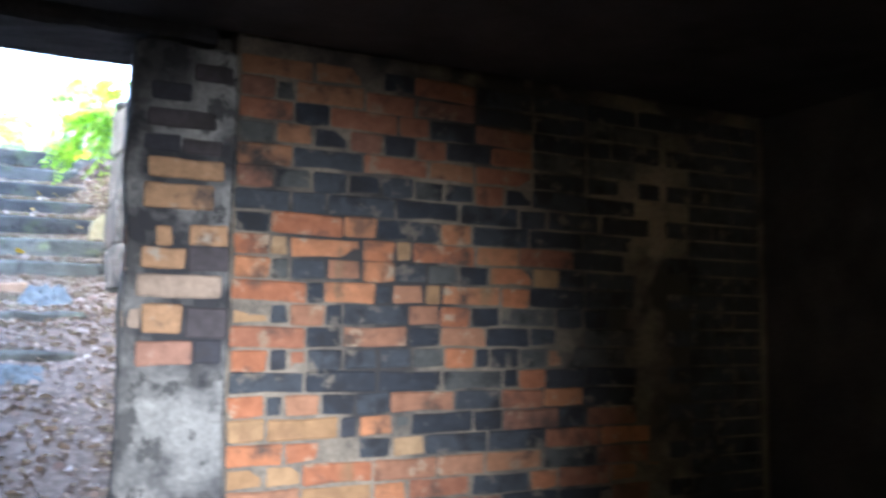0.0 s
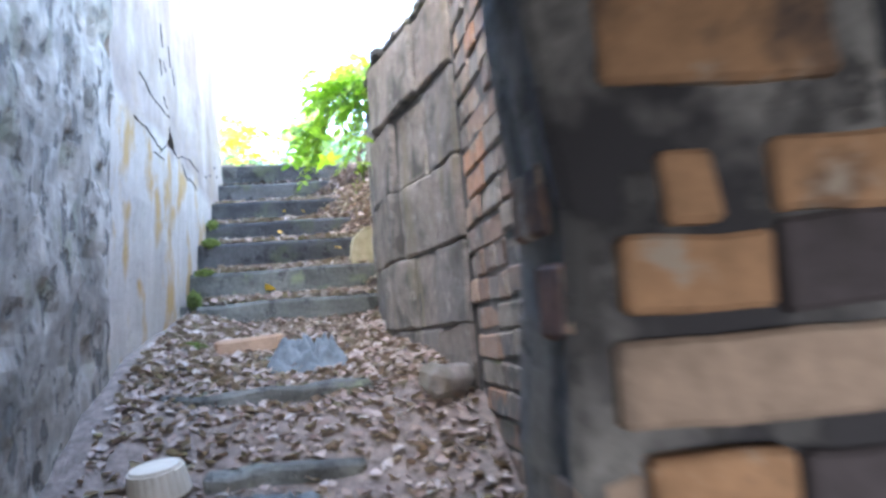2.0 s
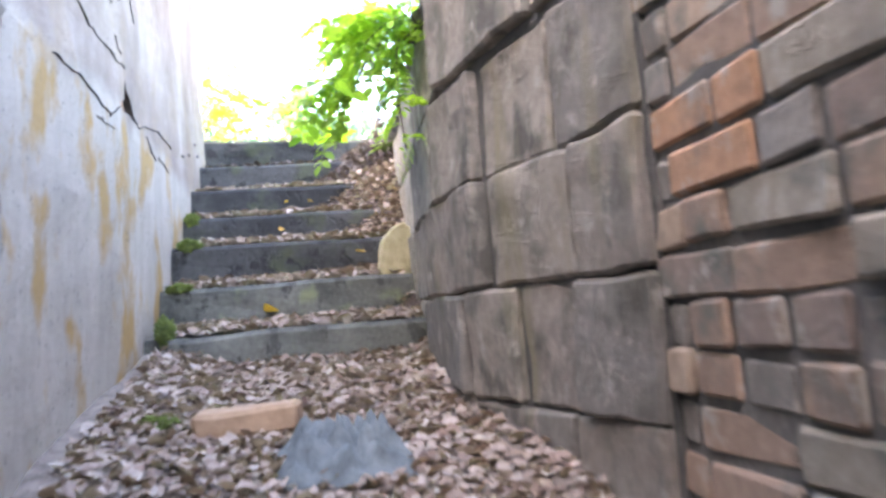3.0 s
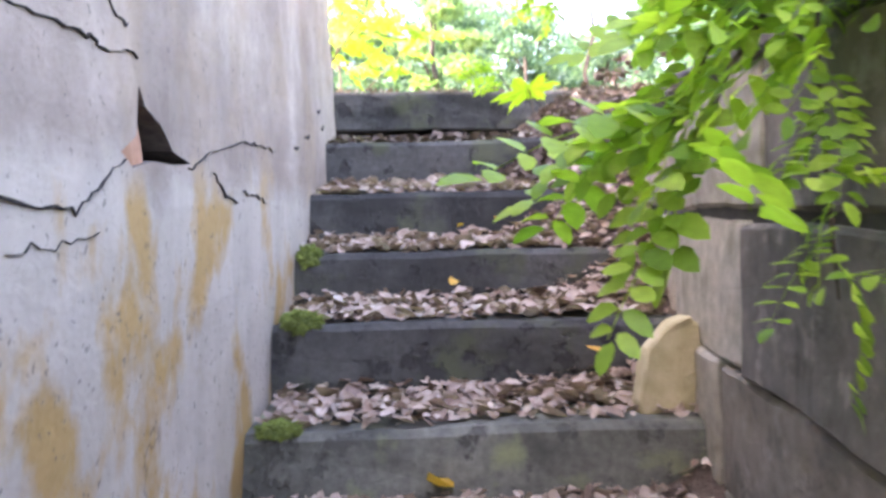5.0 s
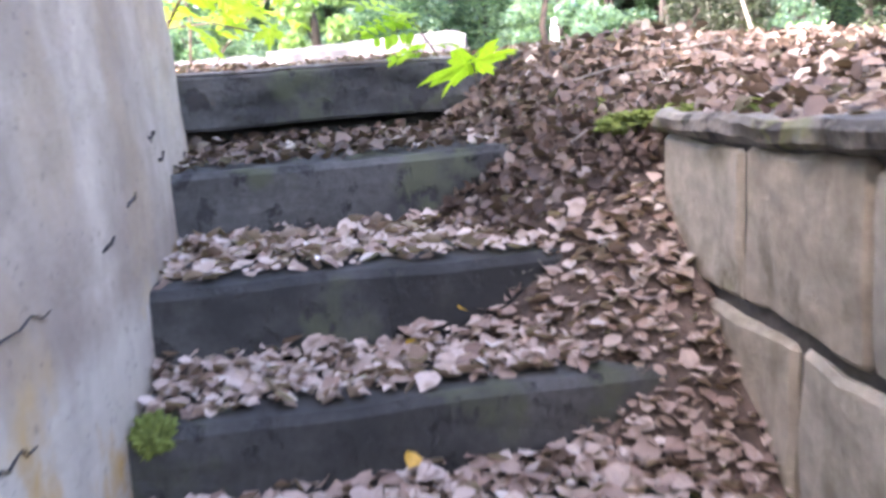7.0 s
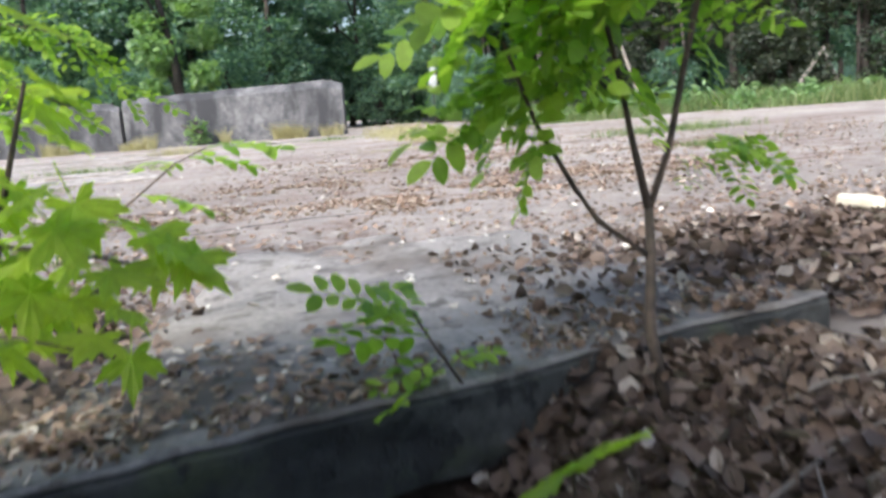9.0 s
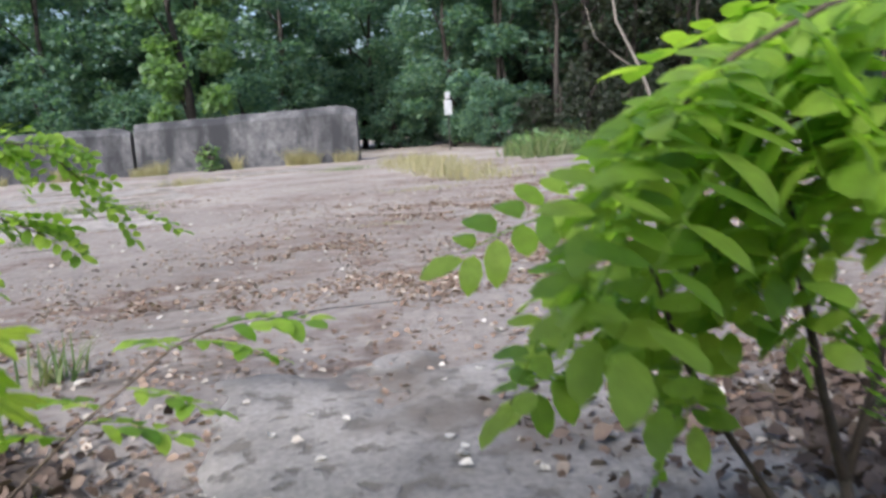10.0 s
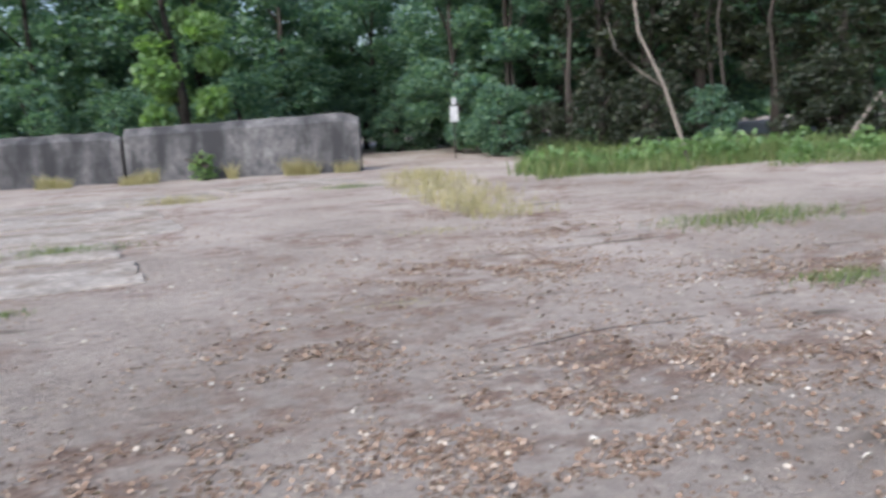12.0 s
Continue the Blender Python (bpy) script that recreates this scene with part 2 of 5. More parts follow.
M_PAVE = stone_material("pale_yard_concrete", (0.25, 0.225, 0.205), (0.42, 0.385, 0.355), stain=(0.17, 0.14, 0.115), stain_at=(0.46, 0.66), fine=14, speck=0.65)
M_EARTH = plain_material("dusty_leaf_mould", (0.12, 0.093, 0.072), (0.32, 0.26, 0.21), 24, 0.95, 0.03)
# lining of the wall's hole, darker than the wall's face
M_HOLLOW = plain_material("hollow_lining", (0.07, 0.058, 0.048), (0.2, 0.165, 0.135), 30)
M_MOULD = plain_material("dark_leaf_mould", (0.045, 0.033, 0.026), (0.15, 0.11, 0.085), 26, 0.95, 0.03)
M_CLAY = plain_material("brick_clay", (0.34, 0.16, 0.09), (0.48, 0.25, 0.14), 22)
M_TAN = plain_material("tan_brick_clay", (0.3, 0.19, 0.11), (0.46, 0.31, 0.19), 22)
M_STONE = plain_material("yellow_limestone", (0.36, 0.31, 0.17), (0.52, 0.45, 0.28), 16, 0.9, 0.012)
M_PALE = plain_material("pale_plastic", (0.52, 0.47, 0.35), (0.66, 0.6, 0.48), 14, 0.6)
M_RAG = plain_material("grey_cloth", (0.08, 0.095, 0.095), (0.2, 0.225, 0.225), 18, 0.95)
M_BARK = plain_material("sapling_bark", (0.05, 0.038, 0.03), (0.13, 0.095, 0.07), 60, 0.9)
M_TRUNK = plain_material("wood_bark", (0.022, 0.019, 0.017), (0.06, 0.05, 0.043), 10, 0.95)
M_DEADWOOD = plain_material("grey_dead_wood", (0.13, 0.115, 0.1), (0.22, 0.195, 0.17), 14, 0.9)
M_CRACK = plain_material("crack_shadow_dirt", (0.015, 0.013, 0.012), (0.04, 0.033, 0.03), 40)
M_SIGN = plain_material("white_sign_paint", (0.42, 0.43, 0.45), (0.55, 0.56, 0.58), 8, 0.5)
M_BARRIER = stone_material("old_barrier_concrete", (0.055, 0.056, 0.064), (0.18, 0.177, 0.185), stain=(0.03, 0.031, 0.036), streaks=0.7, stain_at=(0.42, 0.6), fine=9)
M_LITTER = leaf_material("dry_leaf", [(0, (0.18, 0.12, 0.095)), (0.25, (0.37, 0.285, 0.235)), (0.5, (0.49, 0.4, 0.345)), (0.75, (0.27, 0.185, 0.145)), (0.93, (0.42, 0.345, 0.29)), (1, (0.58, 0.52, 0.47))], thin=0.12, rough=0.75)
# browner than dry_leaf, and darkened further so that shade sits in the colour
M_BROWN_SHADED_LITTER = leaf_material("brown_shaded_leaf", [(0, (0.04, 0.027, 0.021)), (0.3, (0.1, 0.066, 0.05)), (0.55, (0.16, 0.115, 0.09)), (0.8, (0.07, 0.045, 0.034)), (0.94, (0.24, 0.195, 0.165)), (1, (0.4, 0.35, 0.31))], thin=0.1, rough=0.7)
M_YARD_LITTER = leaf_material("trodden_leaf", [(0, (0.13, 0.085, 0.062)), (0.5, (0.25, 0.17, 0.125)), (0.85, (0.33, 0.25, 0.2)), (1, (0.5, 0.45, 0.4))], thin=0.1, rough=0.8)
M_PALE_LITTER = leaf_material("bleached_leaf", [(0, (0.5, 0.46, 0.42)), (0.6, (0.66, 0.62, 0.58)), (1, (0.4, 0.33, 0.27))], thin=0.1, rough=0.8)
M_YELLOW = leaf_material("yellow_leaf", [(0, (0.6, 0.38, 0.06)), (1, (0.55, 0.3, 0.05))], thin=0.3)
M_LOCUST = leaf_material("locust_leaflet", [(0, (0.13, 0.25, 0.03)), (0.4, (0.27, 0.42, 0.05)), (0.75, (0.36, 0.5, 0.08)), (1, (0.19, 0.33, 0.04))], thin=0.55, rough=0.5)
M_MAPLE = leaf_material("maple_leaf", [(0, (0.28, 0.42, 0.03)), (1, (0.42, 0.54, 0.05))], thin=0.55)
M_WOODS = leaf_material("woodland_leaf", [(0, (0.06, 0.125, 0.115)), (0.5, (0.11, 0.195, 0.16)), (1, (0.18, 0.28, 0.19))], thin=0.5)
# olive-brown thicket leaf, darkened so the right-hand woods carry their shade in colour
M_WOODS_DULL_SHADED = leaf_material("dull_shaded_thicket_leaf", [(0, (0.024, 0.036, 0.026)), (0.45, (0.042, 0.058, 0.038)), (0.8, (0.05, 0.05, 0.04)), (1, (0.06, 0.085, 0.042))], thin=0.4)
M_WOODS_LIGHT = leaf_material("young_tree_leaf", [(0, (0.12, 0.21, 0.1)), (1, (0.2, 0.31, 0.13))], thin=0.5)
M_MOSS = plain_material("moss", (0.07, 0.1, 0.02), (0.2, 0.25, 0.05), 60, 1.0, 0.02)
M_GRASS = leaf_material("grass_blade", [(0, (0.065, 0.115, 0.035)), (0.6, (0.13, 0.19, 0.06)), (0.85, (0.2, 0.22, 0.1)), (1, (0.28, 0.27, 0.15))], thin=0.3)
M_DRYGRASS = leaf_material("dry_grass_blade", [(0, (0.4, 0.35, 0.22)), (1, (0.3, 0.29, 0.16))], thin=0.3)


def yard_material():
    m, nt, bs = nodes_of("sandy_yard")
    v = coords(nt)
    col = ramp(nt, grain(nt, v, 0.45, 9), [(0.3, (0.3, 0.258, 0.232)), (0.7, (0.5, 0.445, 0.41))])
    col = mix(nt, 0.65, col, ramp(nt, grain(nt, coords(nt, (1, 1.3, 1)), 11, 12, 0.85), [(0.32, bw(0.35)), (0.68, bw(1.35))]), "MULTIPLY")
    broad = mask(nt, v, 0.8, 0.47, 0.6, 10)
    broken = mask(nt, coords(nt, (1, 1.4, 1)), 5.5, 0.42, 0.58, 12)
    col = mix(nt, mix(nt, 1.0, broad, broken, "MULTIPLY"), col, ramp(nt, grain(nt, v, 34, 8, 0.75), [(0.32, (0.1, 0.066, 0.053)), (0.68, (0.33, 0.24, 0.2))]))
    col = mix(nt, mask(nt, coords(nt, (0.35, 2.0, 1)), 2.4, 0.62, 0.7, 8), col, (0.15, 0.125, 0.105))
    nt.links.new(col, bs.inputs["Base Color"])
    bs.inputs["Roughness"].default_value = 0.95
    bump(nt, bs, mix(nt, 0.4, grain(nt, v, 16, 10, 0.85), grain(nt, v, 75, 6, 0.7)), 0.95, 0.05)
    return m


M_YARD = yard_material()

# ---- mesh helpers ----


def mesh(name, verts, faces, mat, smooth=False):
    me = bpy.data.meshes.new(name)
    me.from_pydata([tuple(v) for v in verts], [], faces)
    me.materials.append(mat)
    if smooth:
        me.polygons.foreach_set("use_smooth", [True] * len(me.polygons))
    me.update()
    return me


def part(name, bm, mat, parent=None, label=""):
    me = bpy.data.meshes.new(name)
    bm.to_mesh(me)
    bm.free()
    me.materials.append(mat)
    ob = new(name, me)
    ob.parent = parent
    if label:
        ob["label"] = label
    return ob


def piece(name, me, parent, m):
    ob = new(name, me)
    ob.parent = parent
    ob.matrix_basis = m
    return ob


def rough_box(x0, x1, y0, y1, z0, z1, bevel=0.01, cuts=0, wobble=0.0, seed=0):
    bm = bmesh.new()
    bmesh.ops.create_cube(bm, size=1)
    bmesh.ops.transform(bm, matrix=Matrix.Translation(((x0 + x1) / 2, (y0 + y1) / 2, (z0 + z1) / 2)) @ Matrix.Diagonal((x1 - x0, y1 - y0, z1 - z0, 1)), verts=bm.verts)
    if bevel:
        bmesh.ops.bevel(bm, geom=bm.edges[:], offset=bevel, segments=1, affect="EDGES")
    if cuts:
        bmesh.ops.subdivide_edges(bm, edges=bm.edges[:], cuts=cuts, use_grid_fill=True)
    if wobble:
        for v in bm.verts:
            v.co += noise.noise_vector(v.co * 4 + Vector((seed, seed * 2, 0))) * wobble + noise.noise_vector(v.co * 14 + Vector((0, seed, seed))) * wobble * 0.5
    return bm


def tube(points, radii, sides=7):
    """A tapered limb through the points."""
    verts, faces = [], []
    pts = [Vector(p) for p in points]
    for i, p in enumerate(pts):
        d = (pts[min(i + 1, len(pts) - 1)] - pts[max(i - 1, 0)]).normalized()
        a = d.orthogonal().normalized()
        b = d.cross(a)
        for k in range(sides):
            w = 2 * math.pi * k / sides
            verts.append(p + (a * math.cos(w) + b * math.sin(w)) * radii[i])
    for i in range(len(pts) - 1):
        for k in range(sides):
            faces.append((i * sides + k, i * sides + (k + 1) % sides, (i + 1) * sides + (k + 1) % sides, (i + 1) * sides + k))
    faces.append(tuple(range(sides - 1, -1, -1)))
    faces.append(tuple(range((len(pts) - 1) * sides, len(pts) * sides)))
    return verts, faces


def sheet(name, xs, ys, height, mat, keep=None):
    """A height field over the grid xs by ys."""
    verts = [(x, y, height(x, y)) for y in ys for x in xs]
    n = len(xs)
    faces = []
    for j in range(len(ys) - 1):
        for i in range(n - 1):
            if keep is None or keep((xs[i] + xs[i + 1]) / 2, (ys[j] + ys[j + 1]) / 2):
                faces.append((j * n + i, j * n + i + 1, (j + 1) * n + i + 1, (j + 1) * n + i))
    return new(name, mesh(name, verts, faces, mat, True))


def steps_between(a, b, n):
    return [a + (b - a) * i / n for i in range(n + 1)]


def fbm(x, y, s=1.0):
    return noise.noise(Vector((x * s, y * s, 0.3))) + 0.5 * noise.noise(Vector((x * s * 2.3, y * s * 2.3, 1.7)))


# ---- plan ----
XL = -0.78          # left wall face
YJ = 6.465          # face of the doorway pier
FLOOR = -1.1        # room floor
TOP = 1.556         # yard slab
STEPS = [(10.13, 0.385), (10.43, 0.575), (10.72, 0.772), (11.0, 0.937), (11.265, 1.115), (11.627, 1.31)]


def kerb_y(x):
    return 12.06 + 0.16 * (x + 0.78)


def lerp_table(y, table):
    if y <= table[0][0]:
        return table[0][1]
    for (a, u), (b, v) in zip(table, table[1:]):
        if y <= b:
            return u + (v - u) * (y - a) / (b - a)
    return table[-1][1]


def smooth01(a, b, x):
    t = min(1, max(0, (x - a) / (b - a)))
    return t * t * (3 - 2 * t)


FALL = [(6.2, FLOOR), (6.6, -0.95), (7.3, -0.62), (7.8, -0.385), (8.2, -0.2), (8.42, -0.085), (8.65, 0.0), (8.9, 0.06), (9.4, 0.15), (9.9, 0.225), (10.3, 0.3)]


def floor_h(x, y):
    z = lerp_table(y, FALL)
    edge = smooth01(-0.45, XL, x) * 0.06 + smooth01(0.1, 0.4, x) * 0.07
    return z + (edge if y > 6.9 else 0) + 0.018 * fbm(x, y, 2.5)


def wall_x(y):
    return lerp_table(y, [(8.3, 0.38), (8.8, 0.3), (9.2, 0.2), (9.5, 0.19), (10.0, 0.215), (11.3, 0.275)])


def bank_h(x, y):
    nose = lerp_table(y, [(10.2, 0.42)] + STEPS[1:] + [(12.05, 1.42), (12.3, 1.5)])
    off = lerp_table(y, [(10.4, 0.26), (10.75, 0.24), (11.0, 0.08), (11.3, -0.03), (12.1, 0.06)])
    z = nose - 0.16 + 0.2 * smooth01(-0.2, 0.2, x - off)
    if y > 11.15:
        z = z + (1.4 + 0.1 * smooth01(11.6, 12.1, y) - z) * smooth01(0.15, 0.5, x) * smooth01(11.15, 11.5, y)
    return z + 0.02 * fbm(x, y, 4)


def yard_h(x, y):
    z = 1.535 + 0.012 * fbm(x, y, 0.7)
    if x > 0.4 and y < 14:
        z += (-0.1 + 0.03 * fbm(x, y, 2)) * smooth01(13.2, 12.0, y) if x > 0.4 else 0
    if x < -1 and y < 12:
        z = 1.5 + 0.02 * fbm(x, y, 1)
    return z


# ---- ground ----
def graded(a, b, near0, near1, fine):
    out = [near0]
    step = fine
    while out[-1] > a:
        step *= 1.35
        out.append(out[-1] - step)
    out = out[::-1]
    n = round((near1 - near0) / fine)
    out += [near0 + (near1 - near0) * (i + 1) / n for i in range(n)]
    step = fine
    while out[-1] < b:
        step *= 1.3
        out.append(out[-1] + step)
    return out


gx = sorted(set([round(v, 4) for v in graded(-900, 900, -2.15, 3.05, 0.1)] + [-1.15, 0.55]))
gy = sorted(set([round(v, 4) for v in graded(-900, 1500, 6.7, 20.0, 0.1)] + [12.25]))
ground = sheet("ground", gx, gy, yard_h, M_YARD, lambda x, y: not (-1.15 < x < 0.55 and 6.7 < y < 12.25))
tagged(ground, "sandy grey yard ground with brown leaf litter", "ground", kind="structure")
fl = sheet("floor", steps_between(-1.2, 3.2, 88), steps_between(1.2, 10.5, 186), floor_h, M_EARTH, lambda x, y: y < 6.7 or x < 0.55)
tagged(fl, "earth floor rising out of a dark room towards the steps", "floor", kind="structure")
bank = sheet("bank", steps_between(-0.2, 0.8, 25), steps_between(10.3, 12.4, 50), bank_h, M_MOULD)
tagged(bank, "leaf-covered earth bank spilling over the concrete steps", "bank", kind="structure")

def cap_h(x, y):
    return 1.365 + 0.085 * smooth01(0.25, 0.6, x) + 0.015 * fbm(x, y, 5)


cap = sheet("wall_top_earth", steps_between(0.0, 1.0, 26), steps_between(6.7, 11.35, 92), cap_h, M_EARTH, lambda x, y: x > (wall_x(y) + 0.015 if y > 8.36 else 0.43))
tagged(cap, "earth and leaf mould covering the top of the wall", "ground", kind="structure")

# ---- left wall ----


def lean_in(z):
    """How far the left wall's face falls back towards its foot."""
    return 0.07 * max(0, 1.1 - z)


def wall_grid(name, y0, y1, z0, z1, x_face, thick, mat, wob, cell=0.06, chips=0.0):
    """An upright wall along y with an uneven face to +x."""
    ny, nz = max(1, round((y1 - y0) / cell)), max(1, round((z1 - z0) / cell))
    bm = bmesh.new()
    rows = []
    for k in (0, 1):
        rows.append([[bm.verts.new((x_face - lean_in(z) - k * thick + (wob * (fbm(y, z, 1.3) + 0.5 * fbm(y + 9, z, 7)) - chips * max(0, fbm(y + 31, z * 0.85, 7) - 0.1) if not k else 0), y, z))
                      for y in steps_between(y0, y1, ny)] for z in steps_between(z0, z1, nz)])
    f, b = rows
    for j in range(nz):
        for i in range(ny):
            bm.faces.new((f[j][i], f[j][i + 1], f[j + 1][i + 1], f[j + 1][i]))
            bm.faces.new((b[j][i], b[j + 1][i], b[j + 1][i + 1], b[j][i + 1]))
    for j in range(nz):
        bm.faces.new((f[j][0], f[j + 1][0], b[j + 1][0], b[j][0]))
        bm.faces.new((f[j][ny], b[j][ny], b[j + 1][ny], f[j + 1][ny]))
    for i in range(ny):
        bm.faces.new((f[0][i], b[0][i], b[0][i + 1], f[0][i + 1]))
        bm.faces.new((f[nz][i], f[nz][i + 1], b[nz][i + 1], b[nz][i]))
    ob = part(name, bm, mat)
    return ob


def cut(ob, bm, lining):
    """Takes the closed mesh bm out of ob."""
    me = bpy.data.meshes.new("cutter")
    bm.to_mesh(me)
    bm.free()
    me.materials.append(lining)
    tool = new("cutter", me)
    mod = ob.modifiers.new("cut", "BOOLEAN")
    mod.object, mod.operation, mod.solver, mod.material_mode = tool, "DIFFERENCE", "EXACT", "TRANSFER"
    done = bpy.data.meshes.new_from_object(ob.evaluated_get(bpy.context.evaluated_depsgraph_get()))
    ob.modifiers.clear()
    ob.data = done
    bpy.data.objects.remove(tool)
    bpy.data.meshes.remove(me)


def prism_x(outline, x0, x1):
    bm = bmesh.new()
    a = [bm.verts.new((x0, y, z)) for y, z in outline]
    b = [bm.verts.new((x1, y, z)) for y, z in outline]
    bm.faces.new(a)
    bm.faces.new(b[::-1])
    for i in range(len(a)):
        j = (i + 1) % len(a)
        bm.faces.new((a[j], a[i], b[i], b[j]))
    bmesh.ops.recalc_face_normals(bm, faces=bm.faces[:])
    return bm


near_wall = wall_grid("wall_left_room", 1.2, 8.72, -1.3, 3.0, XL + 0.015, 0.42, M_WALL_ROUGH, 0.016, 0.03, 0.04)
tagged(near_wall, "rough weathered grey concrete wall with dark streaks", "wall", kind="structure")
far_wall = wall_grid("wall_left_stairs", 8.735, 11.93, -1.3, 3.0, XL, 0.4, M_WALL, 0.012, 0.06)
cut(far_wall, prism_x([(9.74, 1.165), (9.795, 1.19), (9.806, 1.262), (9.83, 1.235), (9.9, 1.215), (9.96, 1.18), (10.06, 1.163), (9.97, 1.157), (9.86, 1.158), (9.78, 1.145)], XL - 0.12, XL + 0.1), M_HOLLOW)
tagged(far_wall, "pale stained rendered wall with cracks and a broken hole", "wall", kind="structure")
hole_brick = part("exposed_brick", rough_box(XL - 0.118, XL - 0.014, 9.752, 9.865, 1.13, 1.222, 0.012, 3, 0.014), M_CLAY, far_wall, "orange brick exposed in the hole")


def crack(points, wide, parent):
    """A crack as a low dark wedge set in the wall's face, its shadow in the colour."""
    rnd = random.Random(len(points) * 7 + int(points[0][0] * 100))
    line = []
    for (a, b) in zip(points, points[1:]):
        for k in range(6):
            t = k / 6
            line.append((a[0] + (b[0] - a[0]) * t + rnd.uniform(-1, 1) * 0.005, a[1] + (b[1] - a[1]) * t + rnd.uniform(-1, 1) * rnd.choice((0.002, 0.004, 0.009))))
    line.append(points[-1])
    verts, faces = [], []
    n = len(line)
    for i, (y, z) in enumerate(line):
        w = 0.19 * wide * (0.35 + 0.65 * math.sin(math.pi * (i + 0.6) / (n + 0.2))) * rnd.uniform(0.5, 1.2) / 2
        x = XL - lean_in(z) + 0.012 * (fbm(y, z, 1.3) + 0.5 * fbm(y + 9, z, 7))
        verts += [(x + 0.003, y, z - w), (x + 0.004, y, z + w), (x - 0.02, y, z)]
    for i in range(n - 1):
        for k in range(3):
            faces.append((i * 3 + k, i * 3 + 3 + k, i * 3 + 3 + (k + 1) % 3, i * 3 + (k + 1) % 3))
    ob = new("crack", mesh("crack", verts, faces, M_CRACK))
    ob.parent = parent
    return ob


crack([(9.75, 1.155), (9.667, 1.117), (9.6, 1.09), (9.5, 1.094), (9.3, 1.11), (9.05, 1.1)], 0.016, far_wall)
crack([(10.04, 1.156), (10.165, 1.187), (10.41, 1.223), (10.56, 1.231), (10.75, 1.225)], 0.012, far_wall)
crack([(10.19, 1.152), (10.26, 1.11), (10.36, 1.095)], 0.018, far_wall)
crack([(10.41, 1.122), (10.51, 1.112), (10.63, 1.094)], 0.014, far_wall)
crack([(9.2, 1.33), (9.4, 1.3), (9.53, 1.295), (9.645, 1.301), (9.694, 1.29), (9.8, 1.297)], 0.013, far_wall)
crack([(9.705, 1.375), (9.724, 1.35), (9.775, 1.341)], 0.01, far_wall)
crack([(9.45, 1.05), (9.55, 1.045), (9.66, 1.06)], 0.006, far_wall)
for y0, z0 in ((11.487, 1.41), (11.558, 1.362), (11.243, 1.304), (11.04, 1.254)):
    crack([(y0 - 0.03, z0 - 0.006), (y0 + 0.02, z0), (y0 + 0.05, z0 + 0.008)], 0.03, far_wall)
for y0, z0, ln in ((9.62, 1.53, 0.06), (9.72, 1.56, 0.04), (9.96, 1.6, 0.07), (9.86, 1.68, 0.09), (9.66, 1.72, 0.1)):
    crack([(y0, z0), (y0 + 0.02, z0 - ln * 0.5), (y0 + 0.05, z0 - ln)], 0.022, far_wall)

# ---- room shell ----


def shell(name, box, mat, label, category="wall", ragged=0):
    ob = part(name, rough_box(*box, 0.012, ragged, 0.022 if ragged else 0), mat)
    return tagged(ob, label, category, kind="structure")


shell("wall_back", (0.15, 3.3, 0.9, 1.3, -1.3, 1.1), M_NEAR_BLACK, "near-black plain back wall of the room")
shell("wall_back_lintel", (-0.72, 0.145, 0.9, 1.3, 0.62, 1.1), M_NEAR_BLACK, "near-black lintel over the added back doorway", "lintel")
shell("wall_right", (3.0, 3.3, 1.305, 6.5, -1.3, 1.1), M_NEAR_BLACK, "near-black plain side wall of the room")
shell("ceiling", (-0.75, 3.3, 1.305, YJ + 0.005, 1.0, 1.2), M_NEAR_BLACK, "near-black concrete ceiling slab", "ceiling")
shell("lintel", (-0.745, 0.39, YJ + 0.008, 6.86, 0.942, 1.45), M_NEAR_BLACK, "dark concrete lintel over the doorway", "lintel", 9)
wall_north = shell("wall_north", (0.462, 3.3, 6.522, 6.95, -1.3, 1.45), M_MORTAR, "soot-stained orange and black brick wall, dimmed in colour at top and right")
pier = shell("doorway_pier", (0.108, 0.458, YJ + 0.016, 6.66, -1.3, 0.925), M_PLASTER, "plastered doorway pier with bricks showing through", "pier", 9)
for v in pier.data.vertices:
    v.co += noise.noise_vector(v.co * 3) * 0.008

# ---- stairs ----
stairs = tagged(new("stairs"), "dark concrete steps strewn with dry leaves", "stairs", kind="structure")
# lowest two steps take the lighter concrete, the others the near-black one
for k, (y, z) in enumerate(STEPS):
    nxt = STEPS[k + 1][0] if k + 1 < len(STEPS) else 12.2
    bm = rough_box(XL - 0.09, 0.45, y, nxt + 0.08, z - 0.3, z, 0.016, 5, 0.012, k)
    part("step", bm, M_STEP if k < 2 else M_STEP_DARK, stairs)


def kerb_block(x0, x1, back, z0, z1, setback, seed):
    bm = rough_box(x0, x1, 0, back, z0, z1, 0.008, 28, 0.008, seed)
    for v in bm.verts:
        if v.co.y < 0.1:
            v.co.y += 0.03 * max(0, noise.noise(Vector((v.co.x * 9, v.co.z * 6, seed)))) + 0.012 * noise.noise(Vector((v.co.x * 26, v.co.z * 20, seed)))
        v.co.y += kerb_y(v.co.x) + setback
    return bm


# slab body and footing near-black, with a thin lighter layer on top
kerb = tagged(part("kerb_slab", kerb_block(-1.3, 0.85, 0.55, TOP - 0.165, TOP - 0.012, 0, 3), M_STEP_DARK), "thick dark concrete slab edging the yard above the steps", "kerb", kind="structure")
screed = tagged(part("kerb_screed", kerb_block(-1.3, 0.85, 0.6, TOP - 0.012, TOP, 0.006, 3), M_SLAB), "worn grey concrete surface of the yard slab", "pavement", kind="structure")
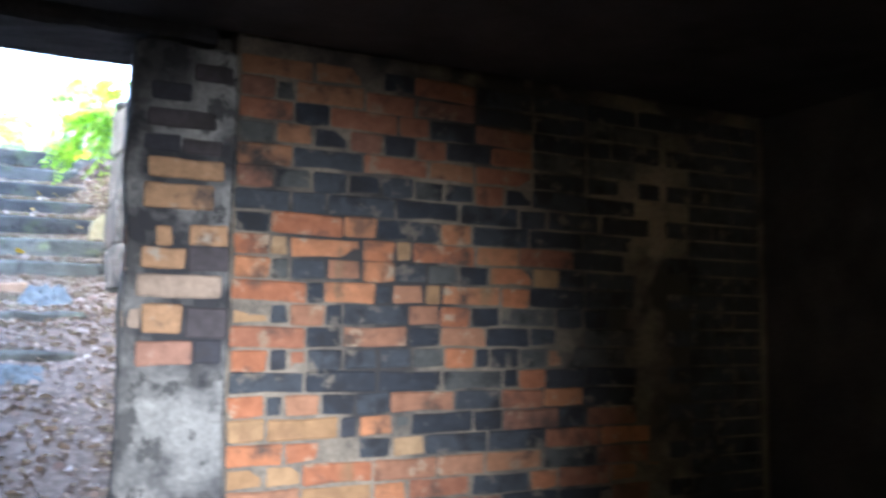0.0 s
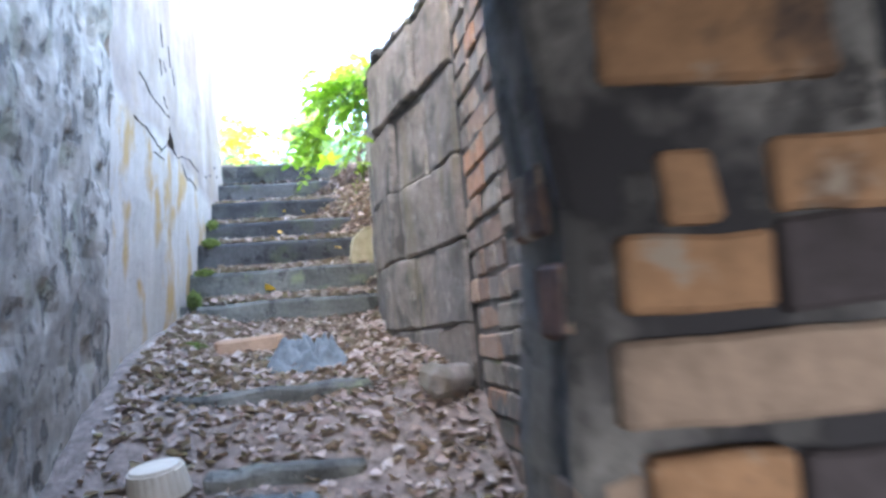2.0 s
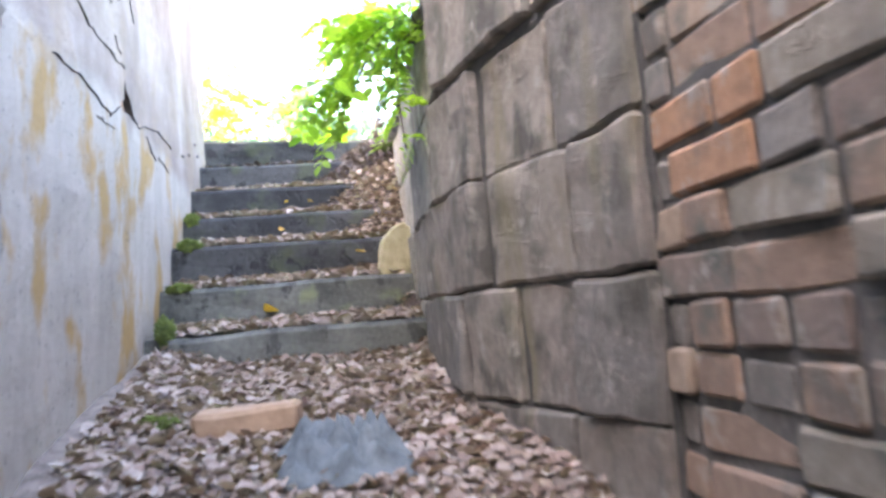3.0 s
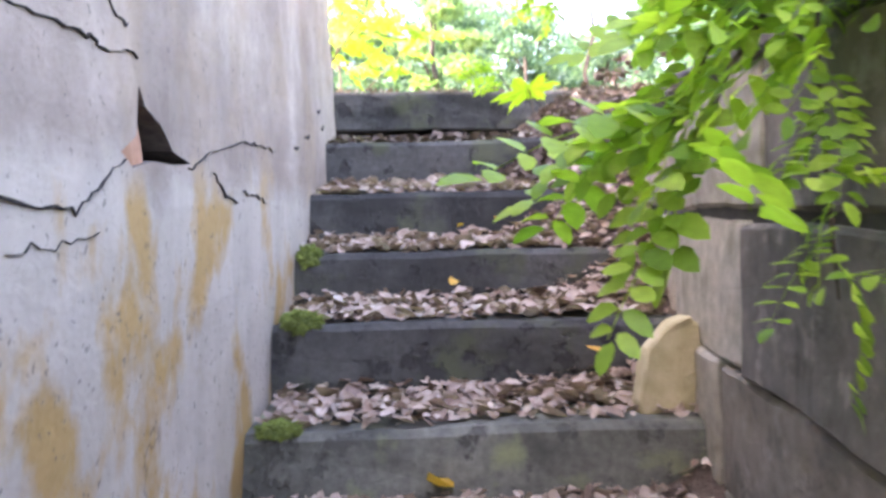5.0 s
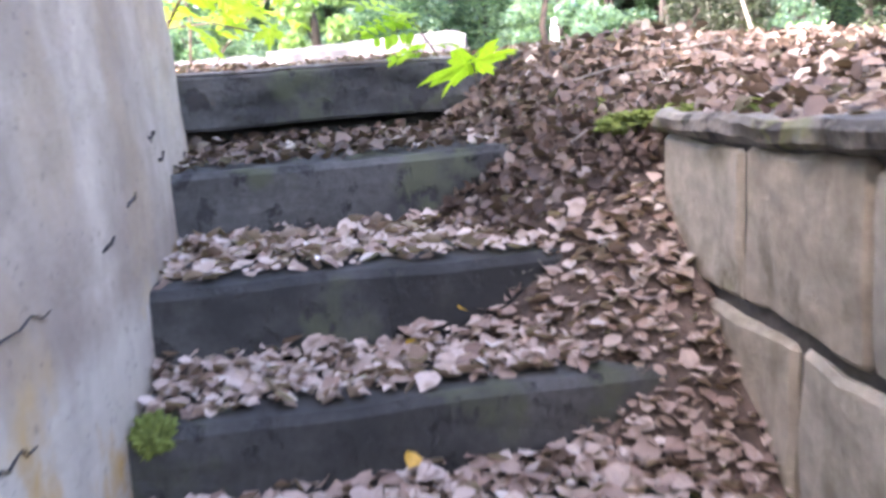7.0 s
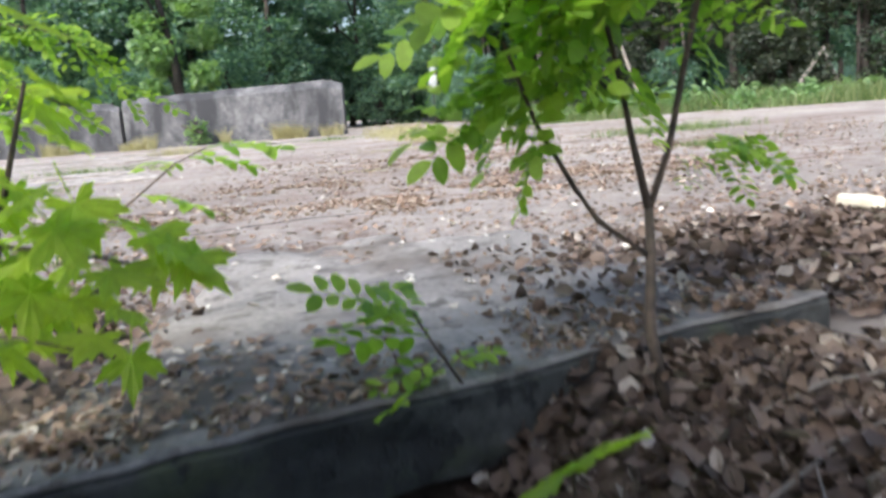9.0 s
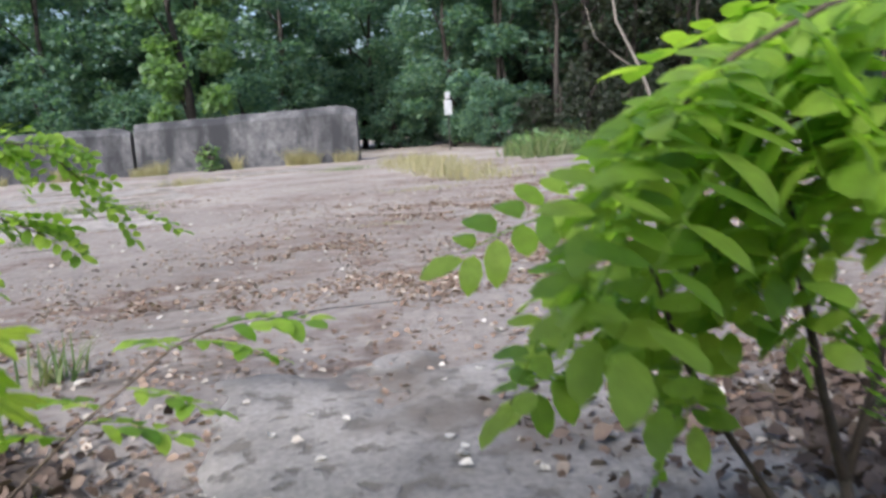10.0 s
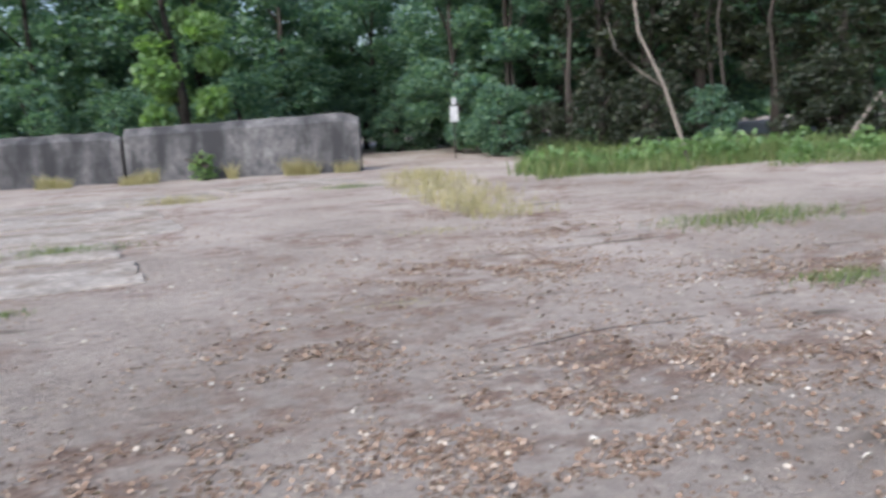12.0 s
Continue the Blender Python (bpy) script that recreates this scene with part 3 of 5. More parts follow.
tagged(part("kerb_footing", kerb_block(-1.3, 0.8, 0.4, 1.15, TOP - 0.169, 0.11, 5), M_STEP_DARK), "dark recessed concrete footing under the yard slab", "kerb", kind="structure")



def apron_h(x, y):
    """Bare concrete behind the slab edge, sinking under the sand along a ragged line."""
    out = max(abs(x - 0.02 - 0.16 * (y - 12.6)) / 0.62, (y - 12.4) / 1.55) + 0.3 * fbm(x, y, 1.6) + 0.12 * fbm(x + 7, y, 6)
    return yard_h(x, y) + 0.018 - 0.05 * smooth01(0.72, 1.05, out) + 0.003 * fbm(x, y, 9)


apron = sheet("apron", steps_between(-1.0, 1.3, 70), steps_between(12.55, 14.5, 60), apron_h, M_SLAB)
tagged(apron, "worn dark grey concrete apron sinking under sand", "pavement", kind="structure")

# ---- dry leaves ----
def leaf_shapes():
    """Outlines of a dry leaf lying down, curled."""
    out = []
    for r, curl in ((0.42, 0.12), (0.55, 0.28), (0.33, 0.2), (0.5, -0.16)):
        pts = [(0, -0.5, 0), (r * 0.8, -0.18, curl), (r * 0.7, 0.2, curl * 0.8), (0, 0.5, curl * 0.4), (-r * 0.7, 0.2, curl * 0.7), (-r * 0.8, -0.18, curl)]
        out.append(np.array(pts + [(0, 0, -0.02)]))
    return out


LEAVES = leaf_shapes()


def litter(name, spots, size, mat, label, seed=1, tilt=0.35, lift=0.01):
    rnd = np.random.RandomState(seed)
    verts, faces = [], []
    for (x, y, z) in spots:
        s = LEAVES[rnd.randint(4)] * size * rnd.uniform(0.4, 1.35)
        e = Euler((rnd.normal(0, tilt), rnd.normal(0, tilt), rnd.uniform(0, 6.28))).to_matrix()
        p = s @ np.array(e).T + (x, y, z + lift * rnd.uniform(0.2, 1.4))
        b = len(verts)
        verts += p.tolist()
        faces += [(b + i, b + (i + 1) % 6, b + 6) for i in range(6)]
    ob = new(name, mesh(name, verts, faces, mat, True))
    return tagged(ob, label, "leaves", kind="stuff")


rnd = random.Random(4)
spots = []
while len(spots) < 7600:
    x, y = rnd.uniform(XL, 0.4), rnd.uniform(6.9, 10.15)
    if x < wall_x(y) - 0.01 and rnd.random() < 0.2 + 0.8 * smooth01(8.0, 9.1, y) + 0.25 * smooth01(0.0, 0.35, x):
        spots.append((x, y, floor_h(x, y)))
litter("passage_leaves", spots, 0.04, M_LITTER, "dry brown leaves strewn on the earth floor", 2)
spots = []
for k, (y, z) in enumerate(STEPS):
    nxt = STEPS[k + 1][0] if k + 1 < len(STEPS) else kerb_y(-0.3) + 0.05
    for i in range(1000):
        x, u = rnd.uniform(XL, 0.3), rnd.random() ** 0.75
        spots.append((x, y + 0.035 + u * (nxt - y - 0.04), z + 0.005 + 0.045 * u * rnd.random()))
litter("step_leaves", spots[:-1000], 0.042, M_LITTER, "dry brown leaves lying thick on the treads", 3)
# shade below the slab edge is put into these leaves' colour
litter("top_step_leaves", spots[-1000:], 0.038, M_BROWN_SHADED_LITTER, "brown leaves on the highest tread, darkened as if shaded", 4, 0.5)
spots = []
while len(spots) < 5200:
    x, y = rnd.uniform(-0.15, 0.7), rnd.uniform(10.4, 12.25)
    if (x < wall_x(y) or y > 11.25) and y < kerb_y(x) + 0.02:
        spots.append((x, y, bank_h(x, y) + 0.008))
litter("bank_leaves", [p for p in spots if p[1] < 11.35], 0.036, M_LITTER, "dry brown leaves covering the bank beside the steps", 5)
litter("damp_bank_leaves", [p for p in spots if p[1] >= 11.35], 0.036, M_BROWN_SHADED_LITTER, "brown leaves on the bank under the slab, darkened as if shaded", 5, 0.75, 0.02)
spots = []
while len(spots) < 7400:
    x, y = rnd.uniform(0.25, 2.6), rnd.uniform(8.2, 13.4)
    if y > 11.3 and x < 0.6 or (y > kerb_y(x) and rnd.random() > smooth01(0.5, 1.6, y - kerb_y(x))) or (y < kerb_y(x) and x > 0.55):
        spots.append((x, y, max(yard_h(x, y), TOP if kerb_y(x) < y < kerb_y(x) + 0.55 and x < 1 else 0)))
for i in range(3600):
    x, y = rnd.uniform(0.2, 0.75), rnd.uniform(8.4, 11.4)
    if x > wall_x(y) + 0.02:
        spots.append((x, y, cap_h(x, y)))
litter("bank_top_leaves", spots, 0.034, M_BROWN_SHADED_LITTER, "dry leaves covering the ground beside the yard slab", 6, 0.65, 0.02)
spots = []
while len(spots) < 22000:
    x, y = rnd.uniform(-4, 7), 12.2 + 12 * rnd.random() ** 1.8
    d = noise.noise(Vector((x * 0.75, y * 0.9, 4.0)))
    edge = (1 - smooth01(0.2, 1.0, abs(x + 0.95))) * (y < 14.5)
    if y > kerb_y(x) + 0.08 and rnd.random() < 0.1 + max(0, d) * 1.1 + edge + smooth01(0.5, 1.0, x) * (y < 14):
        spots.append((x, y, max(yard_h(x, y), TOP + 0.003 if y < kerb_y(x) + 0.55 and -1.3 < x < 1 else 0)))
for cx, cy, rad, n in ((1.9, 18.2, 1.3, 5200), (4.0, 17.2, 1.2, 3600), (0.8, 15.1, 0.9, 4200), (2.2, 15.6, 1.1, 4600), (-0.6, 15.4, 0.6, 1500), (0.3, 16.6, 0.7, 1800), (3.2, 19.8, 1.2, 2200), (-1.3, 14.6, 0.4, 1200)):
    for i in range(n):
        x, y = rnd.gauss(cx, rad * 0.55), rnd.gauss(cy, rad * 0.4)
        if noise.noise(Vector((x * 2.6, y * 3.4, 7.0))) > -0.12 + 0.2 * rnd.random() and y > kerb_y(x) + 0.1:
            spots.append((x, y, yard_h(x, y)))
litter("yard_leaves", spots, 0.026, M_YARD_LITTER, "scattered dry leaf litter on the yard", 8, 0.25, 0.004)




def mould_patch(name, cx, cy, rx, ry, label):
    """Dark leaf mould lying on the slab and sand, thinning to a ragged edge."""
    def high(x, y):
        far = math.hypot((x - cx) / rx, (y - cy) / ry) + 0.3 * fbm(x, y, 2.2) + 0.12 * fbm(x + 3, y, 8)
        base = max(yard_h(x, y) + 0.014, TOP if y < kerb_y(x) + 0.62 and x < 0.87 else 0)
        return base + 0.016 - 0.06 * smooth01(0.55, 1.0, far) + 0.004 * fbm(x, y, 11)
    ob = sheet(name, steps_between(cx - rx * 1.3, cx + rx * 1.3, 50), steps_between(max(cy - ry * 1.3, kerb_y(cx) + 0.02 + 0.16 * rx * 1.3), cy + ry * 1.3, 44), high, M_MOULD)
    tagged(ob, label, "leaf mould", kind="structure")
    out = []
    for i in range(int(5200 * rx * ry)):
        x, y = rnd.gauss(cx, rx * 0.45), rnd.gauss(cy, ry * 0.45)
        if y > kerb_y(x) + 0.03 and abs(x - cx) < rx * 1.3 and abs(y - cy) < ry * 1.3:
            out.append((x, y, max(high(x, y), yard_h(x, y))))
    return out


spots = mould_patch("leaf_mould_bed", 1.3, 12.75, 0.75, 0.55, "dark leaf mould beside the sapling")
litter("mould_leaves", spots, 0.042, M_BROWN_SHADED_LITTER, "brown leaves lying thick beside the sapling", 14, 0.6, 0.025)
spots = mould_patch("leaf_mould_heap", -0.92, 12.95, 0.4, 0.75, "dark leaf mould under the maple")
litter("heap_leaves", spots, 0.036, M_BROWN_SHADED_LITTER, "brown leaves heaped under the maple", 15, 0.5, 0.02)
spots = []
for i in range(900):
    x, y = rnd.uniform(-3, 5), 12.9 + 8 * rnd.random() ** 1.6
    spots.append((x, y, max(yard_h(x, y), apron_h(x, y) if -1 < x < 1.3 and y < 14.5 else 0)))
litter("pale_leaves", spots, 0.03, M_PALE_LITTER, "bleached pale leaves scattered over the yard", 16, 0.2, 0.006)

spots = []
for i in range(1500):
    x = rnd.uniform(-1.2, 0.75)
    if noise.noise(Vector((x * 5, 2.0, 0))) > -0.25:
        spots.append((x, kerb_y(x) + 0.03 + 0.16 * rnd.random() ** 2, TOP + 0.002))
for i in range(1400):
    x = rnd.uniform(-1.2, 0.8)
    y = kerb_y(x) + 0.03 + 0.5 * rnd.random()
    if noise.noise(Vector((x * 3, y * 4, 5.0))) > 0.45 - 0.6 * (x > 0.15):
        spots.append((x, y, TOP + 0.002))
litter("slab_debris", spots[::2], 0.02, M_YARD_LITTER, "crumbled leaf fragments along the slab's broken edge", 12, 0.6)

# ---- green leaves ----
def oval(cx, cy, cz, ang, ln, wd, droop):
    """A leaflet in the leaf's plane: a bent oval of six triangles."""
    c, s = math.cos(ang), math.sin(ang)
    prof = [(0, 0, 0), (0.22, 0.36, 0), (0.55, 0.5, 0), (0.85, 0.34, 0), (1, 0, 0), (0.85, -0.34, 0), (0.55, -0.5, 0), (0.22, -0.36, 0)]
    out = []
    for u, v, _ in prof:
        x, y = u * ln, v * wd
        out.append((cx + c * x - s * y, cy + s * x + c * y, cz - droop * u * u * ln + 0.18 * abs(v) * wd))
    return out, [(0, 1, 2, 6), (0, 6, 7), (2, 3, 5, 6), (3, 4, 5)]


def locust_leaf(pairs, length, leaflet, droop, seed):
    """A feathered leaf: a thin stalk with paired oval leaflets."""
    r = random.Random(seed)
    verts, faces = [], []

    def add(vs, fs):
        b = len(verts)
        verts.extend(vs)
        faces.extend(tuple(b + i for i in f) for f in fs)

    def sag(t):
        return -droop * length * t * t

    stalk = [(length * t, 0.012 * math.sin(t * 4), sag(t)) for t in (0, 0.25, 0.5, 0.75, 1)]
    add(*tube(stalk, [0.0016, 0.0014, 0.0012, 0.001, 0.0007], 4))
    for i in range(pairs):
        t = 0.2 + 0.75 * i / (pairs - 1)
        for side in (1, -1):
            ln = leaflet * r.uniform(0.8, 1.15) * (1 - 0.25 * abs(t - 0.5))
            vs, fs = oval(length * t, 0.004 * side, sag(t), side * r.uniform(1.0, 1.45), ln, ln * r.uniform(0.54, 0.68), r.uniform(-0.1, 0.5))
            add(vs, fs)
    vs, fs = oval(length, 0, sag(1), r.uniform(-0.2, 0.2), leaflet, leaflet * 0.55, 0.3)
    add(vs, fs)
    return mesh("leaf", verts, faces, M_LOCUST, True)


LOCUST = [locust_leaf(6, 0.17, 0.047, 0.3, 1), locust_leaf(7, 0.2, 0.05, 0.45, 2), locust_leaf(5, 0.13, 0.043, 0.2, 3), locust_leaf(8, 0.22, 0.05, 0.6, 4)]


def maple_leaf(seed):
    """A five-lobed toothed leaf, folded along its veins, with its stalk."""
    r = random.Random(seed)
    out = []
    for lobe, (ang, ln) in enumerate(((-2.15, 0.52), (-1.0, 0.85), (0, 1.0), (1.0, 0.85), (2.15, 0.52))):
        for da, k in ((-0.42, 0.5), (-0.26, 0.78), (-0.16, 0.72), (0, 1.0), (0.16, 0.72), (0.26, 0.78), (0.42, 0.5)):
            out.append((ang + da * (1 if lobe in (1, 2, 3) else 0.8), ln * k * r.uniform(0.94, 1.06)))
    verts = [(0, 0, 0)]
    for a, d in out:
        x, y = math.cos(a) * d, math.sin(a) * d
        verts.append((x, y, -0.22 * d * d + 0.07 * math.cos(a * 5.5)))
    n = len(out)
    faces = [(0, i + 1, i + 2) for i in range(n - 1)]
    tv, tf = tube([(0, 0, 0), (-0.5, 0, 0.03), (-0.95, 0.02, -0.1)], [0.018, 0.016, 0.02], 4)
    b = len(verts)
    return mesh("leaf", verts + tv, faces + [tuple(b + i for i in f) for f in tf], M_MAPLE)


MAPLE = [maple_leaf(1), maple_leaf(2), maple_leaf(3)]


def along(pts, t):
    t = t * (len(pts) - 1)
    i = min(int(t), len(pts) - 2)
    return Vector(pts[i]).lerp(Vector(pts[i + 1]), t - i)


def sapling(name, base, limbs, leaves, label, category="sapling", group=""):
    """A young tree: limbs are (points, radii); leaves are (mesh, matrix), in metres from the base."""
    root = tagged(new(name), label, category, group)
    root.matrix_basis = Matrix.Translation(base)
    made = []
    for i, (pts, rad) in enumerate(limbs):
        ob = new("trunk" if i == 0 else "branch", mesh("limb", *tube(pts, rad), M_BARK, True))
        ob.parent = root
        made.append((ob, [along(pts, k / 12) for k in range(13)]))
    for me, m in leaves:
        near = min(made, key=lambda a: min((p - m.translation).length for p in a[1]))
        piece("leaf", me, near[0], m)
    return root


def leaf_at(p, heading, pitch, roll, size):
    return Matrix.Translation(p) @ Euler((roll, pitch, heading)).to_matrix().to_4x4() @ Matrix.Scale(size, 4)


def dress(pts, count, spread, r, size=(0.8, 1.2), start=0.25, heading=None, meshes=LOCUST):
    """Leaves set along a branch."""
    out = []
    for i in range(count):
        t = start + (1 - start) * (i + r.random() * 0.6) / count
        h = heading + r.uniform(-spread, spread) if heading is not None else r.uniform(-math.pi, math.pi)
        out.append((r.choice(meshes), leaf_at(along(pts, min(t, 1)), h, r.uniform(-0.3, 0.8), r.uniform(-0.9, 0.9), r.uniform(*size))))
    return out


# young locust standing at the slab
r = random.Random(11)
trunk = [(0, 0, -0.03), (-0.012, 0.03, 0.12), (0.02, 0.07, 0.225), (0.05, 0.12, 0.3)]
limb_a = [(0.05, 0.12, 0.3), (0.1, 0.13, 0.4), (0.13, 0.12, 0.55), (0.15, 0.08, 0.72), (0.13, 0.02, 0.88)]
limb_b = [(0.02, 0.07, 0.225), (-0.05, 0.12, 0.29), (-0.05, 0.2, 0.34), (-0.12, 0.2, 0.46), (-0.2, 0.14, 0.6)]
limb_c = [(0.05, 0.12, 0.3), (0.04, 0.15, 0.42), (0.02, 0.16, 0.55), (-0.04, 0.12, 0.7)]
limb_d = [(0.13, 0.02, 0.88), (0.04, 0.1, 0.88), (-0.05, 0.16, 0.84), (-0.12, 0.2, 0.75), (-0.17, 0.2, 0.64)]
limb_e = [(0.15, 0.08, 0.72), (0.06, 0.14, 0.76), (-0.03, 0.18, 0.72), (-0.08, 0.2, 0.62), (-0.12, 0.2, 0.52)]
limb_f = [(0.15, 0.08, 0.72), (0.24, 0.12, 0.84), (0.36, 0.16, 0.88)]
lv = dress(limb_a, 10, 1, r, (0.7, 1.0), 0.55) + dress(limb_b, 10, 1.4, r, (0.5, 0.75), 0.6, 2.9) + dress(limb_c, 12, 1.4, r, (0.55, 0.8), 0.5)
lv += dress(limb_d, 26, 1.4, r, (0.9, 1.35), 0.0, 3.3) + dress(limb_e, 20, 1.4, r, (0.85, 1.3), 0.0, 3.3) + dress(limb_f, 12, 1.5, r, (0.7, 1.0), 0.1, 0.5)
limb_g = [(0.13, 0.02, 0.88), (0.0, -0.02, 0.86), (-0.13, -0.04, 0.84), (-0.24, -0.06, 0.8), (-0.31, -0.03, 0.73)]
lv += dress(limb_g, 18, 1.3, r, (0.85, 1.2), 0.1, 3.4)
lv += dress([(0.1, 0.13, 0.36), (0.3, 0.16, 0.42)], 8, 0.9, r, (0.5, 0.7), 0.2, 0.1)
sapling("locust_sapling", (0.285, 12.09, 1.5), [(trunk, [0.012, 0.01, 0.009, 0.008]), (limb_a, [0.007, 0.006, 0.006, 0.005, 0.003]), (limb_b, [0.006, 0.006, 0.005, 0.004, 0.003]),
        (limb_c, [0.008, 0.006, 0.005, 0.003]), (limb_d, [0.004, 0.004, 0.003, 0.003, 0.002]), (limb_e, [0.005, 0.004, 0.003, 0.003, 0.002]), (limb_f, [0.004, 0.003, 0.002]), (limb_g, [0.004, 0.004, 0.003, 0.003, 0.002])], lv,
        "young locust tree with feathered green leaves beside the slab", "tree")

# small sprout on the slab edge
stem = [(0, 0, 0), (-0.04, 0.02, 0.07), (-0.07, 0.03, 0.13)]
lv = [(LOCUST[0], leaf_at((-0.07, 0.03, 0.13), 2.9, -0.1, 0.3, 0.9)), (LOCUST[2], leaf_at((-0.05, 0.02, 0.1), 2.2, -0.5, 0.2, 0.9)), (LOCUST[2], leaf_at((-0.04, 0.02, 0.05), 3.3, 0.1, -0.3, 0.8)),
      (LOCUST[2], leaf_at((-0.02, 0.01, 0.04), 0.3, -0.2, 0.2, 0.7)), (LOCUST[0], leaf_at((-0.07, 0.03, 0.13), 1.6, -0.4, 0, 0.8)), (LOCUST[0], leaf_at((-0.06, 0.02, 0.12), 3.0, -0.6, -0.5, 1.0)), (LOCUST[2], leaf_at((-0.03, 0.01, 0.03), 3.6, 0.0, 0.7, 1.0)), (LOCUST[2], leaf_at((-0.05, 0.02, 0.09), 2.6, -0.1, 0.8, 1.1))]
sapling("locust_sprout", (-0.035, kerb_y(-0.035) + 0.01, TOP - 0.01), [(stem, [0.003, 0.0025, 0.002])], lv, "small green locust sprout growing at the slab edge", "sprout")

# maple sapling
r = random.Random(5)
trunk = [(0, 0, 0), (0.05, -0.02, 0.12), (0.14, -0.05, 0.25), (0.26, -0.1, 0.38), (0.32, -0.14, 0.55)]
arm = [(0.09, -0.03, 0.18), (0.24, -0.1, 0.18), (0.4, -0.16, 0.13)]
arm2 = [(0.2, -0.08, 0.32), (0.32, -0.14, 0.31), (0.46, -0.18, 0.27)]
lv = []
for pts, n in ((trunk, 22), (arm, 14), (arm2, 15)):
    for i in range(n):
        p = along(pts, 0.3 + 0.7 * i / (n - 1)) + Vector((r.uniform(-0.12, 0.08), r.uniform(-0.1, 0.14), r.uniform(-0.03, 0.12)))
        lv.append((r.choice(MAPLE), leaf_at(p, r.uniform(-2.6, 0.3), r.uniform(0.15, 0.9), r.uniform(-0.5, 0.5), r.uniform(0.065, 0.1))))
sapling("maple_sapling", (-0.95, 12.42, 1.53), [(trunk, [0.009, 0.007, 0.006, 0.005, 0.003]), (arm, [0.004, 0.003, 0.002]), (arm2, [0.004, 0.003, 0.002])], lv,
        "young maple with bright yellow-green lobed leaves", "tree")
# slender locust shoot further into the yard
r = random.Random(8)
stem = [(0, 0, 0), (0.04, 0, 0.3), (0.02, -0.05, 0.62), (0.06, -0.1, 0.95)]
twig = [(0.02, -0.05, 0.62), (0.14, -0.1, 0.78), (0.3, -0.12, 0.74), (0.42, -0.04, 0.58)]
twig2 = [(0.03, -0.03, 0.5), (0.14, -0.1, 0.62), (0.28, -0.14, 0.55)]
lv = dress(stem, 12, 1.5, r, (0.7, 1.0), 0.6, -0.2) + dress(twig, 14, 0.9, r, (0.6, 0.9), 0.15, 0.1) + dress(twig2, 10, 1.0, r, (0.6, 0.85), 0.2, 0.0)
sapling("locust_shoot", (-0.98, 13.55, 1.53), [(stem, [0.008, 0.006, 0.005, 0.003]), (twig, [0.004, 0.003, 0.003, 0.002]), (twig2, [0.004, 0.003, 0.002])], lv, "slender locust shoot with green leaves at the yard edge", "tree")
stem = [(0, 0, -0.04), (0.1, -0.03, 0.1), (0.24, -0.08, 0.23), (0.4, -0.13, 0.35), (0.47, -0.15, 0.38)]
lv = [(LOCUST[2], leaf_at(along(stem, t), h, p, q, z * 1.55)) for t, h, p, q, z in ((0.45, 2.8, -0.2, 0.4, 0.8), (0.5, 0.2, 0.2, 0.1, 0.8), (0.55, 2.4, -0.2, 0.3, 0.7), (0.62, -0.4, 0.1, -0.2, 0.75), (0.75, 2.0, -0.1, 0.2, 0.7), (0.85, -0.5, 0.0, -0.3, 0.7), (1.0, 0.1, -0.1, 0.2, 0.8))]
sapling("locust_sucker", (-0.845, 12.98, 1.575), [(stem, [0.005, 0.004, 0.003, 0.002, 0.0015])], lv, "thin leaning locust sucker with few leaves", "sprout")

# branch hanging over the block wall
r = random.Random(21)
stem = [(0, 0, 0), (-0.06, -0.12, 0.08), (-0.15, -0.2, 0.02), (-0.26, -0.24, -0.13), (-0.34, -0.26, -0.3)]
twig = [(-0.06, -0.12, 0.08), (-0.13, -0.16, 0.08), (-0.23, -0.2, -0.02), (-0.33, -0.22, -0.2)]
twig2 = [(-0.1, -0.18, 0.06), (-0.14, -0.22, -0.08), (-0.15, -0.26, -0.22), (-0.14, -0.28, -0.42)]
twig3 = [(-0.03, -0.05, 0.03), (-0.05, -0.16, 0.14), (-0.08, -0.28, 0.1), (-0.1, -0.36, 0.0)]
lv = dress(stem, 20, 1.3, r, (0.85, 1.25), 0.05, 3.7) + dress(twig, 18, 1.2, r, (0.85, 1.15), 0.05, 3.4) + dress(twig2, 15, 1.3, r, (0.6, 0.85), 0.15, 4.2) + dress(twig3, 15, 1.2, r, (0.6, 0.9), 0.1, 4.4)
sapling("locust_branch", (0.27, 9.93, 1.37), [(stem, [0.007, 0.006, 0.005, 0.004, 0.002]), (twig, [0.004, 0.004, 0.003, 0.002]), (twig2, [0.004, 0.003, 0.003, 0.002]), (twig3, [0.004, 0.003, 0.003, 0.002])], lv,
        "leafy locust shoot arching over the top of the wall", "sapling")

# maple leaf hanging at the slab
sapling("maple_seedling", (0.05, 11.95, bank_h(0.05, 11.95)), [([(0, 0, -0.02), (-0.02, -0.02, 0.08), (-0.04, -0.05, 0.18)], [0.003, 0.0025, 0.002])],
        [(MAPLE[0], leaf_at((-0.06, -0.06, 0.18), 3.3, 0.2, 0.6, 0.15)), (MAPLE[1], leaf_at((-0.03, -0.05, 0.185), 0.1, -0.3, -0.6, 0.12))], "maple seedling with one broad bright leaf by the slab", "seedling")

# ---- loose things in the passage ----
fb = part("loose_brick", rough_box(-0.14, 0.14, -0.06, 0.06, -0.035, 0.04, 0.012, 3, 0.008), M_TAN)
fb.matrix_basis = pose(-0.4, 9.28, floor_h(-0.4, 9.28) + 0.03, 2, -2, -6)
tagged(fb, "worn orange brick lying among dry leaves", "brick")


